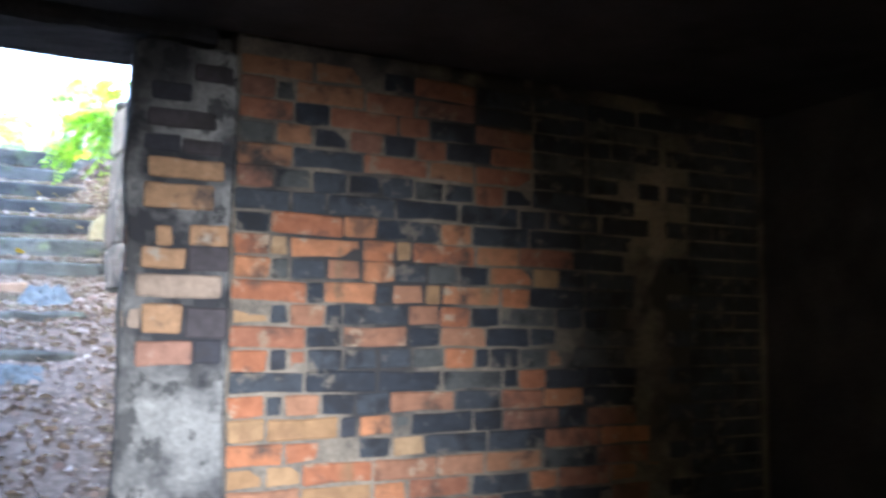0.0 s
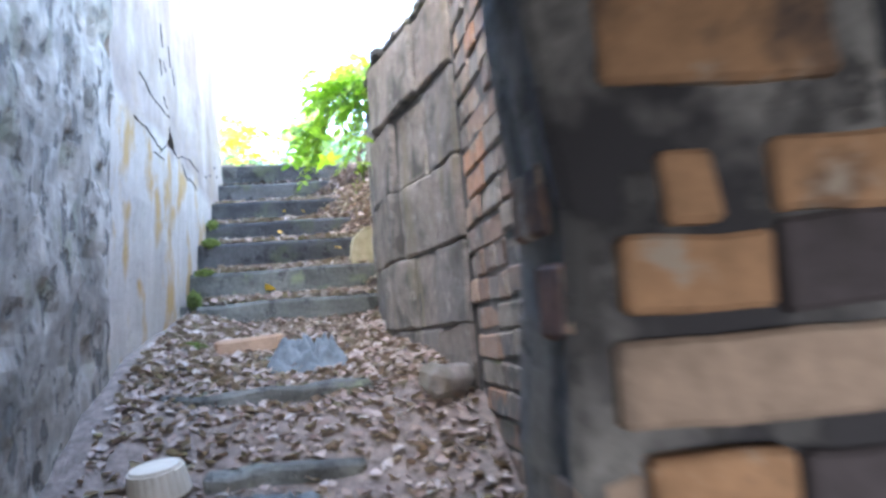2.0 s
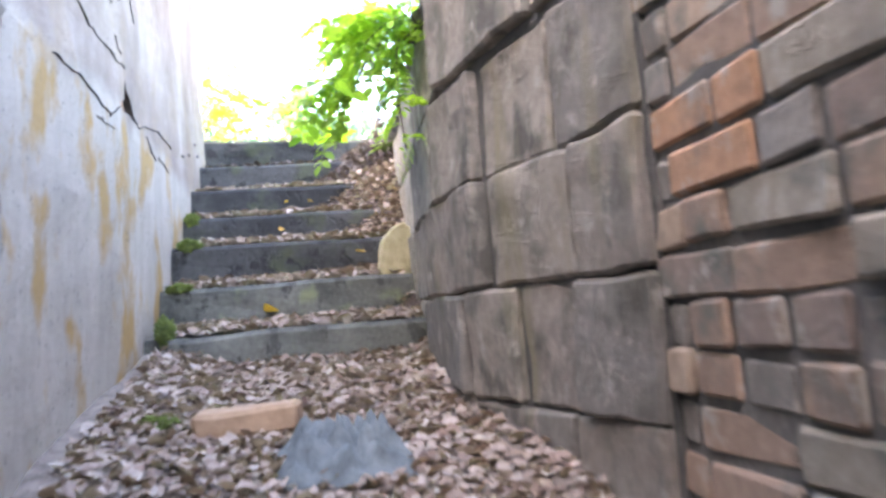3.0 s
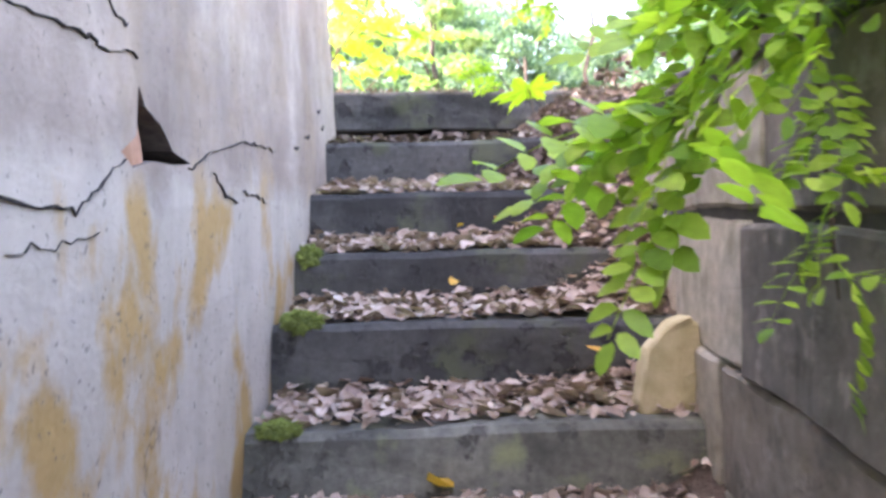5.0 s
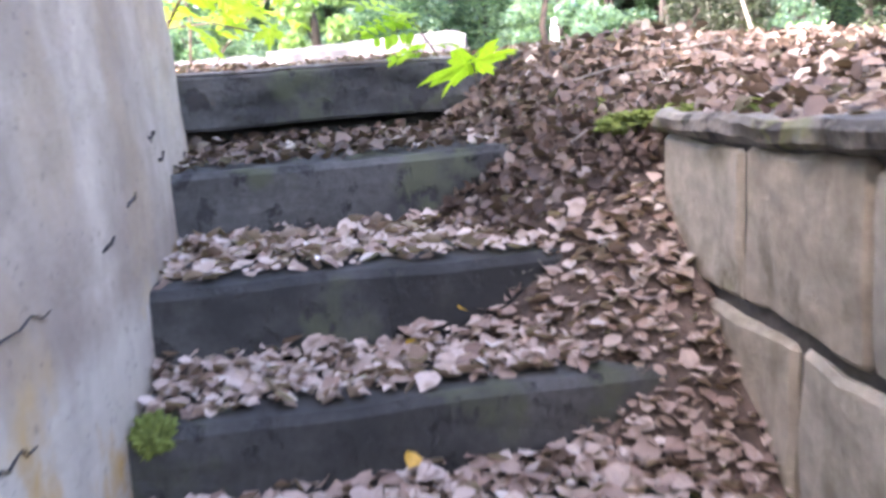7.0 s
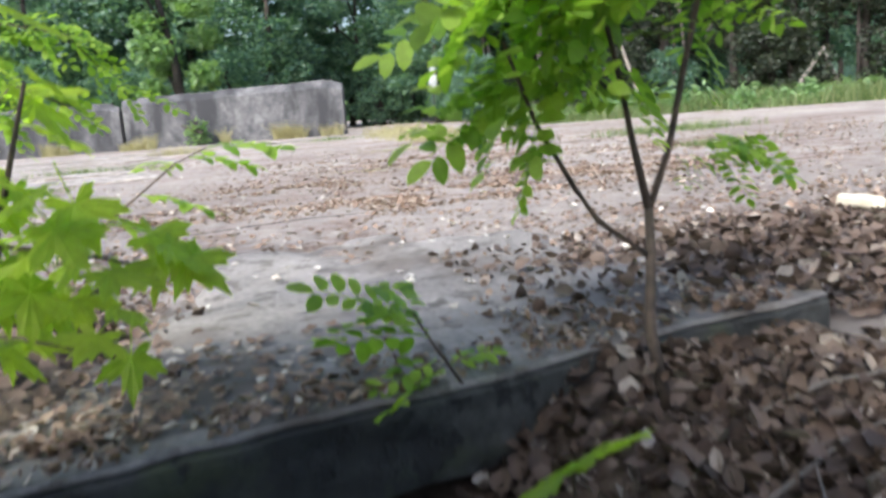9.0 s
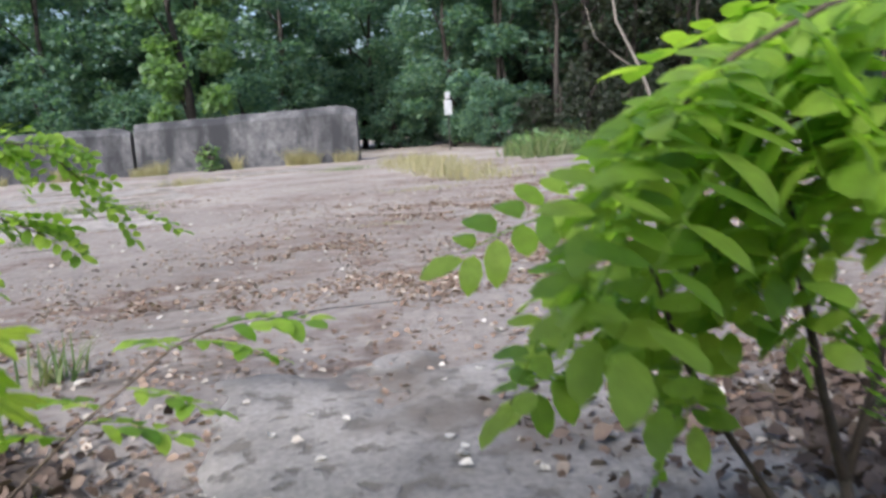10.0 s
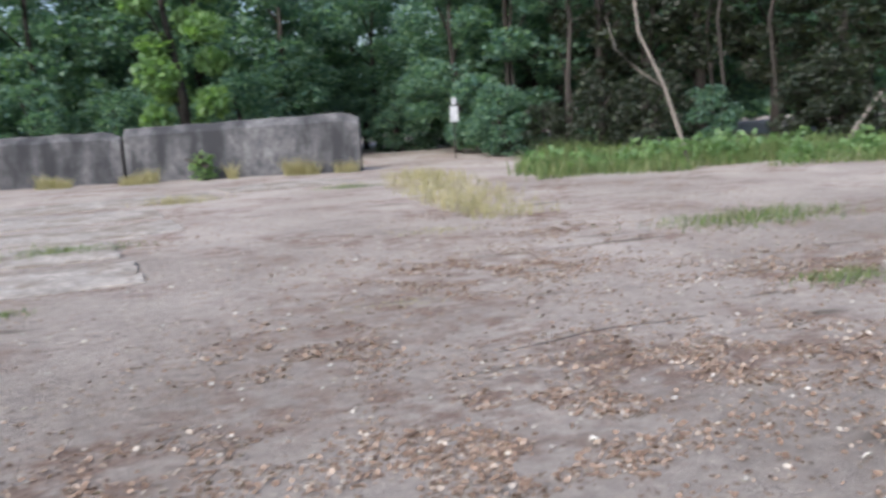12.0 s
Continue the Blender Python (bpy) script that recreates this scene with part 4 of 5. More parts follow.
def crumpled(name, cx, cy, rx, ry, high, mat, label, category, seed):
    n = 26
    verts, faces = [], []
    for j in range(n + 1):
        for i in range(n + 1):
            u, v = i / n * 2 - 1, j / n * 2 - 1
            x, y = cx + u * rx * (1 + 0.2 * noise.noise(Vector((v * 3, seed, 0)))), cy + v * ry * (1 + 0.2 * noise.noise(Vector((u * 3, seed, 5))))
            e = max(0, 1 - max(abs(u), abs(v)) ** 3)
            fold = abs(noise.noise(Vector((u * 2.2 + 0.8 * v, v * 3.4, seed)))) * 1.3 + abs(noise.noise(Vector((u * 5.5, v * 6.5 - u * 2, seed + 4)))) * 0.7
            z = floor_h(x, y) + 0.004 + high * e * (0.15 + fold)
            verts.append((x, y, z))
    for j in range(n):
        for i in range(n):
            a = j * (n + 1) + i
            faces.append((a, a + 1, a + n + 2, a + n + 1))
    return tagged(new(name, mesh(name, verts, faces, mat, True)), label, category)


crumpled("rag", -0.16, 8.98, 0.155, 0.13, 0.1, M_RAG, "crumpled grey-blue rag on the leafy floor", "rag", 2)
crumpled("plastic_sheet", -0.27, 8.0, 0.13, 0.09, 0.035, M_RAG, "flattened grey plastic sheet trodden into earth", "litter", 6)
strip = part("threshold_strip", rough_box(-0.74, 0.05, -0.07, 0.07, -0.12, 0.012, 0.015, 6, 0.022, 4), M_STEP)
strip.matrix_basis = pose(0, 8.62, 0.0, 0, 0, 0)
tagged(strip, "low worn concrete sill across the earth floor", "sill", kind="structure")
low = part("low_sill", rough_box(-0.45, 0.0, -0.05, 0.05, -0.1, 0.006, 0.012, 6, 0.022, 9), M_STEP)
low.matrix_basis = pose(0, 8.2, -0.2, 0, 0, 1)
tagged(low, "buried concrete sill showing through the earth", "sill", kind="structure")
bm = bmesh.new()
bmesh.ops.create_cone(bm, cap_ends=True, segments=24, radius1=0.088, radius2=0.076, depth=0.085)
bmesh.ops.bevel(bm, geom=bm.edges[:], offset=0.008, segments=2, affect="EDGES")
tub = part("plastic_tub", bm, M_PALE)
tub.matrix_basis = pose(-0.565, 8.13, floor_h(-0.565, 8.13) + 0.035, 8, -6, 0)
tagged(tub, "pale round tub lying upside down in leaves", "tub")
bm = prism_x([(0.015, 0.3), (0.07, 0.262), (0.095, 0.17), (0.085, 0.08), (0.05, 0.0), (-0.055, 0.01), (-0.085, 0.09), (-0.08, 0.21), (-0.03, 0.275)], -0.025, 0.025)
bmesh.ops.bevel(bm, geom=bm.edges[:], offset=0.006, segments=1, affect="EDGES")
bmesh.ops.subdivide_edges(bm, edges=bm.edges[:], cuts=2, use_grid_fill=True)
for v in bm.verts:
    v.co += noise.noise_vector(v.co * 16) * 0.011
st = part("leaning_stone", bm, M_STONE)
st.matrix_basis = pose(0.16, 10.53, 0.51, -6, 0, -78)
tagged(st, "broken yellow limestone slab leaning on the wall", "stone")
st = part("loose_stone", rough_box(-0.08, 0.08, -0.07, 0.07, -0.04, 0.06, 0.03, 3, 0.03, 8), M_BLOCK)
st.matrix_basis = pose(0.28, 8.38, floor_h(0.28, 8.38) + 0.03, 5, 10, 20)
tagged(st, "rounded grey stone lying at the wall's foot", "stone")


def moss_pad(spot, size, seed):
    bm = bmesh.new()
    bmesh.ops.create_icosphere(bm, subdivisions=5, radius=1)
    for v in bm.verts:
        v.co *= 1 + 0.35 * noise.noise(v.co * 2.5 + Vector((seed, 0, 0))) + 0.3 * noise.noise(v.co * 7) + 0.3 * noise.noise(v.co * 17)
    ob = part("moss_pad", bm, M_MOSS)
    ob.matrix_basis = Matrix.Translation(spot) @ Matrix.Diagonal((*size, 1))
    return tagged(ob, "cushion of green moss", "moss", "moss cushions")


for i, (spot, size) in enumerate((((XL + 0.05, 10.74, 0.78), (0.05, 0.04, 0.03)), ((XL + 0.03, 11.02, 0.93), (0.035, 0.03, 0.035)), ((XL + 0.04, 10.45, 0.58), (0.05, 0.03, 0.02)),
                                  ((XL + 0.02, 10.2, 0.4), (0.03, 0.09, 0.06)), ((XL + 0.09, 9.3, 0.17), (0.09, 0.07, 0.02)), ((0.33, 11.22, 1.368), (0.05, 0.06, 0.022)), ((0.36, 11.05, 1.375), (0.05, 0.06, 0.02)), ((0.31, 11.5, bank_h(0.31, 11.5) + 0.01), (0.09, 0.06, 0.025)), ((0.27, 11.68, bank_h(0.27, 11.68) + 0.005), (0.05, 0.03, 0.02)), ((0.4, 11.42, bank_h(0.4, 11.42) + 0.01), (0.07, 0.05, 0.025)))):
    moss_pad(spot, size, i)

# single yellow leaves
for i, (x, y, z) in enumerate(((-0.38, 10.4, 0.42), (-0.3, 11.1, 0.975), (-0.18, 11.22, 0.99), (0.02, 10.66, 0.66), (-0.33, 10.95, 0.82))):
    litter("yellow_leaf", [(x, y, z + 0.03)], 0.06, M_YELLOW, "single fallen yellow leaf on the steps", 30 + i, 0.3)
    bpy.context.scene.collection.objects[-1]["kind"] = "thing"

# twigs on the bank
for i, (a, b) in enumerate((((0.1, 11.75), (0.75, 11.95)), ((0.3, 11.5), (0.5, 11.75)), ((0.35, 11.95), (0.95, 12.05)), ((0.6, 11.4), (0.9, 11.7)), ((0.2, 11.62), (0.42, 11.9)), ((0.45, 11.6), (0.52, 11.85)), ((0.4, 11.8), (0.95, 11.78)), ((0.15, 11.5), (0.35, 11.56)), ((0.02, 11.7), (0.06, 11.95)), ((-0.3, 11.7), (-0.16, 11.9)))):
    pts = []
    for k in range(5):
        t = k / 4
        x, y = a[0] + (b[0] - a[0]) * t, a[1] + (b[1] - a[1]) * t + 0.02 * math.sin(t * 5 + i)
        pts.append((x, y, max(bank_h(x, y) if x < 0.8 else 0, yard_h(x, y) if x > 0.55 else 0) + 0.035))
    tagged(new("twig", mesh("twig", *tube(pts, [0.003, 0.003, 0.0025, 0.002, 0.0012], 5), M_DEADWOOD, True)), "dry fallen twig lying on the leaves", "twig", "twigs")

stub = part("wood_stub", rough_box(-0.14, 0.14, -0.02, 0.02, -0.02, 0.025, 0.012, 3, 0.014, 4), M_PALE)
stub.matrix_basis = pose(1.77, 13.15, yard_h(1.77, 13.15) + 0.04, 0, 3, 70)
tagged(stub, "short bleached white piece of wood on leaf mould", "wood")

# ---- yard ----
# yard cracks: flattened tubes with the crack's shadow in their dark colour
for i, line in enumerate((((0.12, 13.6), (0.22, 13.35), (0.38, 13.2), (0.42, 12.95), (0.55, 12.75)), ((-0.5, 14.6), (0.1, 14.75), (0.6, 14.7)), ((1.2, 16.2), (1.9, 16.35), (2.7, 16.3)))):
    pts = []
    for a, b in zip(line, line[1:]):
        for k in range(4):
            t = k / 4
            x, y = a[0] + (b[0] - a[0]) * t + rnd.uniform(-0.015, 0.015), a[1] + (b[1] - a[1]) * t + rnd.uniform(-0.015, 0.015)
            pts.append((x, y, yard_h(x, y) + 0.0005))
    v, f = tube(pts, [0.009 * (0.4 + 0.6 * math.sin(math.pi * (q + 0.5) / len(pts))) for q in range(len(pts))], 5)
    v = [(p[0], p[1], yard_h(p[0], p[1]) + (p[2] - yard_h(p[0], p[1])) * 0.4) for p in v]
    ob = new("crack", mesh("crack", v, f, M_CRACK))
    ob.parent = ground

def barrier(x0, y0, x1, y1, high0, high1, label):
    """A concrete wall panel with a gabled top."""
    d = Vector((x1 - x0, y1 - y0, 0))
    ln = d.length
    n = 24
    bm = bmesh.new()
    prof = [(-0.2, -0.05), (-0.2, 0.86), (-0.06, 1.0), (0.06, 1.0), (0.2, 0.86), (0.2, -0.05)]
    rows = []
    for i in range(n + 1):
        t = i / n
        h = high0 + (high1 - high0) * t - max(0, 0.06 - t) * 2.2
        rows.append([bm.verts.new((ln * t, s, z * h + (0.03 * noise.noise(Vector((t * 9, s, z + x0))) if z > 0 else 0))) for s, z in prof])
    for i in range(n):
        for k in range(5):
            bm.faces.new((rows[i][k], rows[i + 1][k], rows[i + 1][k + 1], rows[i][k + 1]))
    bm.faces.new(rows[0])
    bm.faces.new(rows[-1][::-1])
    bmesh.ops.recalc_face_normals(bm, faces=bm.faces[:])
    ob = part("barrier_wall", bm, M_BARRIER)
    ob.matrix_basis = Matrix.Translation((x0, y0, 1.52)) @ Matrix.Rotation(math.atan2(d.y, d.x), 4, "Z")
    return tagged(ob, label, "wall", "barrier wall panels")


barrier(3.75, 31.6, -1.6, 33.4, 1.42, 1.3, "stained grey concrete barrier wall panel with gabled top")
barrier(-1.72, 33.45, -6.5, 34.2, 1.25, 1.2, "stained grey concrete barrier wall panel, slightly lower")
barrier(-6.6, 34.2, -13, 35, 1.2, 1.2, "stained grey concrete barrier wall panel, slightly lower")


def blades(name, spots, high, mat, label, kind="stuff", seed=3, cat="grass"):
    r = random.Random(seed)
    verts, faces = [], []
    for x, y in spots:
        h, a = high * r.uniform(0.35, 1.0) * (1.1 + 0.9 * noise.noise(Vector((x * 0.9, y * 0.9, 3.3)))), r.uniform(0, 6.28)
        w, lean = high * 0.012 + 0.003, r.uniform(0.2, 1.1) * h
        c, s = math.cos(a), math.sin(a)
        b, z = len(verts), yard_h(x, y) - 0.01
        verts += [(x - s * w, y + c * w, z), (x + s * w, y - c * w, z), (x + c * lean * 0.4 + s * w * 0.7, y + s * lean * 0.4 - c * w * 0.7, z + h * 0.6),
                  (x + c * lean * 0.4 - s * w * 0.7, y + s * lean * 0.4 + c * w * 0.7, z + h * 0.6), (x + c * lean, y + s * lean, z + h)]
        faces += [(b, b + 1, b + 2, b + 3), (b + 3, b + 2, b + 4)]
    return tagged(new(name, mesh(name, verts, faces, mat)), label, cat, kind=kind)


r = random.Random(9)
spots = []
while len(spots) < 26000:
    x, y = r.uniform(3.0, 20), r.uniform(19, 36)
    edge = 26.0 - 0.32 * (x - 4) + 1.0 * noise.noise(Vector((x * 0.6, y * 0.3, 2)))
    if y > edge + 0.8 * r.random() ** 2 and x > 3.9 + (y - 24) * 0.55 + r.random() * 0.8 and y < edge + 7 and noise.noise(Vector((x * 0.7, y * 0.9, 8.0))) > -0.3 + 0.3 * r.random():
        spots.append((x, y))
blades("long_grass", spots, 0.36, M_GRASS, "long green grass along the edge of the woods")
spots = []
while len(spots) < 2600:
    x = r.uniform(2.8, 6)
    y = r.uniform(21, 29)
    if abs(x - (3.1 + (y - 21.5) * 0.18)) < 0.9 * r.random() + 0.1:
        spots.append((x, y))
blades("dry_grass", spots, 0.2, M_DRYGRASS, "straw-coloured grass fringe at the yard's edge")
spots = []
while len(spots) < 3000:
    t = r.random()
    x = 4.1 - 14 * t
    y = 31.3 + 2.9 * t + r.gauss(0, 0.15)
    if noise.noise(Vector((x * 1.1, 3, 1))) > 0.05:
        spots.append((x, y))
blades("wall_foot_grass", spots, 0.35, M_DRYGRASS, "tufts of dry grass along the barrier wall's foot", seed=4)
for i, (cx, cy, wd, n, h, mt) in enumerate(((5.2, 19.3, 0.5, 500, 0.16, M_GRASS), (3.85, 16.7, 0.2, 160, 0.12, M_GRASS), (-1.45, 21.5, 0.3, 200, 0.16, M_GRASS), (-1.6, 18.5, 0.12, 90, 0.1, M_GRASS),
                                            (2.5, 26.9, 0.35, 160, 0.12, M_GRASS), (-0.4, 26.5, 0.3, 160, 0.16, M_DRYGRASS), (-0.86, 14.2, 0.05, 22, 0.2, M_GRASS), (2.2, 20.5, 0.3, 90, 0.08, M_DRYGRASS),
                                            (-2.6, 20.2, 0.3, 120, 0.1, M_GRASS), (1.0, 17.5, 0.15, 50, 0.06, M_DRYGRASS))):
    ob = blades("grass_tuft", [(r.gauss(cx, wd), r.gauss(cy, wd * 0.5)) for _ in range(n * 2)], h * 0.75, mt, "low tuft of grass in the sandy yard", "stuff", i, "grass tuft")

for i, (cx, cy, lx, ly, turn) in enumerate(((-2.2, 19.6, 3.0, 1.1, 8), (-2.6, 21.2, 3.2, 1.2, 8), (-2.0, 22.9, 3.2, 1.2, 9), (-2.4, 24.8, 3.4, 1.4, 9), (-1.6, 27.2, 3.6, 1.6, 9), (-5.6, 21.0, 3.0, 1.4, 8), (-5.6, 23.4, 3.0, 1.5, 9), (1.6, 28.6, 2.6, 1.5, 9))):
    sl = part("paving_slab", rough_box(-lx / 2, lx / 2, -ly / 2, ly / 2, -0.1, 0.012, 0.008, 9, 0.03, i), M_PAVE)
    sl.matrix_basis = pose(cx, cy, 1.54, 0, 0, turn)
    tagged(sl, "sunken pale concrete slab in the sandy yard", "slab", "yard slabs")

# weeds among the grass
blobs = []
for i in range(70):
    x = r.uniform(5.5, 18)
    blobs.append((x, 26.6 - 0.32 * (x - 4) + r.uniform(0.3, 4.5), 1.55 + r.uniform(0, 0.25), r.uniform(0.25, 0.6)))
WEEDS = blobs


# road sign
sg = tagged(new("road_sign"), "small white sign plate on a thin post by the woods", "sign")
sg.matrix_basis = pose(6.95, 34.0, 1.62) @ Matrix.Diagonal((0.6, 0.6, 0.78, 1))
ob = new("post", mesh("post", *tube([(0, 0, -0.3), (0, 0, 2.0)], [0.03, 0.03], 8), M_TRUNK))
ob.parent = sg
part("plate", rough_box(-0.2, 0.2, -0.06, -0.04, 1.2, 1.75, 0.01), M_SIGN, sg, "blank white sign plate")
part("plate", rough_box(-0.13, 0.13, -0.065, -0.045, 1.8, 2.05, 0.01), M_SIGN, sg, "small upper sign plate")


# ---- woods ----
def crown_mesh(name, mat, count, blobs, size, seed):
    """A crown of many small leaves grouped in uneven clumps."""
    r = np.random.RandomState(seed)
    verts, faces = [], []
    for i in range(count):
        bx, by, bz, br = blobs[r.randint(len(blobs))]
        d = r.normal(0, 1, 3)
        d *= br * (0.55 + 0.5 * r.rand()) / np.linalg.norm(d)
        p = np.array((bx, by, bz)) + d * (1, 1, 0.75)
        e = np.array(Euler((r.normal(0, 0.7), r.normal(0, 0.7), r.uniform(0, 6.28))).to_matrix())
        s = size * r.uniform(0.5, 1.3)
        q = np.array([(-0.5, 0, 0), (0, -0.32, 0.06), (0.55, 0, -0.1), (0, 0.32, 0.06)]) * s @ e.T + p
        b = len(verts)
        verts += q.tolist()
        faces.append((b, b + 1, b + 2, b + 3))
    return mesh(name, verts, faces, mat)


def tree(name, seed, high, wide, mat, count, low=0.12, leaf=0.3, label="", category="tree"):
    r = random.Random(seed)
    root = tagged(new(name), label, category, "woodland trees")
    top = [(0, 0, -0.2), (r.uniform(-0.1, 0.1), r.uniform(-0.1, 0.1), high * 0.3), (r.uniform(-0.3, 0.3), r.uniform(-0.3, 0.3), high * 0.62), (r.uniform(-0.4, 0.4), 0, high * 0.92)]
    ob = new("trunk", mesh("trunk", *tube(top, [0.16, 0.13, 0.08, 0.03], 8), M_TRUNK, True))
    ob.parent = root
    blobs = []
    for k in range(16):
        t = low + (1 - low) * (k + 0.5) / 16
        w = wide * (0.5 + 0.5 * math.sin(math.pi * min(1, (t - low) / (1 - low) * 0.9 + 0.12)))
        a = k * 2.4 + r.random()
        rad = w * r.uniform(0.35, 0.8)
        c = (math.cos(a) * rad, math.sin(a) * rad, high * t)
        blobs.append((*c, wide * r.uniform(0.28, 0.46)))
        if k % 3 == 0:
            base = along(top, max(0.15, t - 0.15))
            limb = new("limb", mesh("limb", *tube([base, base.lerp(Vector(c), 0.6) + Vector((0, 0, 0.15)), c], [0.05, 0.035, 0.015], 5), M_TRUNK, True))
            limb.parent = root
    cr = new("crown", crown_mesh("crown", mat, count, blobs, leaf, seed))
    cr.parent = root
    return root


kinds = [tree("woodland_tree", 1, 9.5, 2.4, M_WOODS, 6600, 0.08, 0.24, "dark green leafy woodland tree"), tree("woodland_tree", 2, 8.6, 2.1, M_WOODS, 6000, 0.15, 0.23, "dark green leafy woodland tree"),
         tree("woodland_tree", 3, 10.0, 2.6, M_WOODS, 6600, 0.2, 0.25, "tall dark woodland tree with a bare lower trunk"), tree("woodland_shrub", 4, 3.4, 1.7, M_WOODS, 4200, 0.02, 0.18, "dense dark green shrub at the wood's edge", "shrub"),
         tree("thicket_tree", 5, 9.0, 2.0, M_WOODS_DULL_SHADED, 3800, 0.3, 0.22, "thin-leaved olive brown tree with a bare dark trunk"), tree("thicket_shrub", 6, 3.0, 1.5, M_WOODS_DULL_SHADED, 3600, 0.02, 0.17, "dull olive thicket shrub at the wood's edge", "shrub")]
r = random.Random(77)
used = [False] * 6


def stand(k, x, y, s=1.0):
    m = pose(x, y, 1.5, 0, 0, r.uniform(0, 360)) @ Matrix.Diagonal((s * 0.95, s * 0.95, s * (0.8 if k in (3, 5) else 0.74), 1))
    if not used[k]:
        used[k] = True
        kinds[k].matrix_basis = m
    else:
        c = copy_thing(kinds[k], m)
        c.matrix_basis = m


for i in range(22):
    stand(r.randrange(3), -19 + i * 2.0 + r.uniform(-0.7, 0.7), 41 + r.uniform(-1.5, 1.5) + 0.25 * max(0, i - 12), r.uniform(0.85, 1.1))
for i in range(22):
    stand(r.randrange(3), -22 + i * 2.6 + r.uniform(-0.8, 0.8), 47 + r.uniform(-2, 2), r.uniform(0.95, 1.2))
for i in range(18):
    stand(3, -16 + i * 1.9 + r.uniform(-0.6, 0.6), 38.5 + r.uniform(-1, 1) + (3.5 if 3 < -16 + i * 1.9 < 12 else 0), r.uniform(0.7, 1.1))
for i in range(13):
    t = i / 12
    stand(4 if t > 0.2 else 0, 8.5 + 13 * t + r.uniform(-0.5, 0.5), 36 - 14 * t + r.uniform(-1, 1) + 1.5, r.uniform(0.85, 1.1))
for i in range(13):
    t = i / 12
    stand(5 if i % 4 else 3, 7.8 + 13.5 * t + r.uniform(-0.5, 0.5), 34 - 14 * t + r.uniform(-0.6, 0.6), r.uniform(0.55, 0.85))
for i in range(12):
    t = i / 11
    stand(r.choice((2, 4)), 12 + 16 * t + r.uniform(-0.8, 0.8), 42 - 16 * t + r.uniform(-1, 1), r.uniform(1, 1.2))
for x, y, s in ((-16, 30, 1), (-18, 24, 1.1), (-14, 18, 0.9), (22, 14, 1), (20, 9, 1.1), (-15, 8, 1), (-8, -4, 1.1), (6, -6, 1), (16, -2, 1.1), (-16, -2, 1)):
    stand(r.randrange(3), x, y, s)
yt = tree("young_tree", 9, 7.0, 1.5, M_WOODS_LIGHT, 3600, 0.14, 0.26, "slender pale green young tree behind the barrier wall")
yt.matrix_basis = pose(-0.2, 35.5, 1.5, 0, 0, 30)
bu = tree("wall_bush", 12, 0.6, 0.4, M_WOODS_LIGHT, 260, 0.05, 0.14, "small green bush at the barrier wall's foot", "shrub")
bu.matrix_basis = pose(0.1, 32.1, 1.5)

# far woods closing the view
r2 = np.random.RandomState(5)
verts, faces = [], []
for i in range(9000):
    a = r2.uniform(0, 6.283)
    d = r2.uniform(60, 72)
    p = np.array((d * math.sin(a), 14 + d * math.cos(a), 1.4 + 6.5 * r2.rand() ** 1.2))
    e = np.array(Euler((r2.normal(0, 0.6), r2.normal(0, 0.6), r2.uniform(0, 6.28))).to_matrix())
    q = np.array([(-0.7, 0, 0), (0, -0.5, 0.1), (0.7, 0, -0.1), (0, 0.5, 0.1)]) * r2.uniform(1.5, 3.2) @ e.T + p
    b = len(verts)
    verts += q.tolist()
    faces.append((b, b + 1, b + 2, b + 3))
tagged(new("far_woods", mesh("far_woods", verts, faces, M_WOODS)), "dark distant woodland all round the yard", "woods", kind="stuff")

tagged(new("weeds", crown_mesh("weeds", M_WOODS_LIGHT, 5200, WEEDS, 0.16, 31)), "tangle of green weeds in the long grass", "weeds", kind="stuff")

# dead leaning tree
dt = tagged(new("dead_tree"), "bare pale leaning dead tree at the wood's edge", "tree")
dt.matrix_basis = pose(8.9, 25.7, 1.5)
for i, (pts, rad) in enumerate((([(0, 0, -0.1), (-0.12, 0.1, 0.5), (-0.4, 0.3, 1.6), (-0.75, 0.6, 2.6), (-0.85, 0.8, 4.2), (-0.7, 0.9, 6)], [0.045, 0.042, 0.036, 0.03, 0.024, 0.012]),
                                ([(-0.4, 0.3, 1.55), (-0.9, 0.4, 1.9), (-1.3, 0.5, 2.3), (-1.5, 0.5, 2.9)], [0.025, 0.02, 0.014, 0.006]))):
    ob = new("trunk" if i == 0 else "branch", mesh("limb", *tube(pts, rad, 7), M_DEADWOOD, True))
    ob.parent = dt
# bare trunks standing in the thicket
r = random.Random(41)
for i in range(16):
    t = (i + r.random() * 0.6) / 16
    h, w = r.uniform(6, 8), r.uniform(0.04, 0.1)
    pts = [(0, 0, -0.1), (r.uniform(-0.2, 0.2), 0, h * 0.25), (r.uniform(-0.35, 0.35), 0.1, h * 0.5), (r.uniform(-0.9, 0.9), r.uniform(-0.2, 0.2), h)]
    bare = new("bare_trunk", mesh("trunk", *tube(pts, [w, w * 0.85, w * 0.7, w * 0.35], 7), M_TRUNK, True))
    bare.matrix_basis = pose(8.8 + 13 * t, 34.2 - 12.5 * t + r.uniform(-0.4, 2.6), 1.5)
    tagged(bare, "bare dark brown tree trunk standing in the thicket", "tree trunk", "thicket trunks")
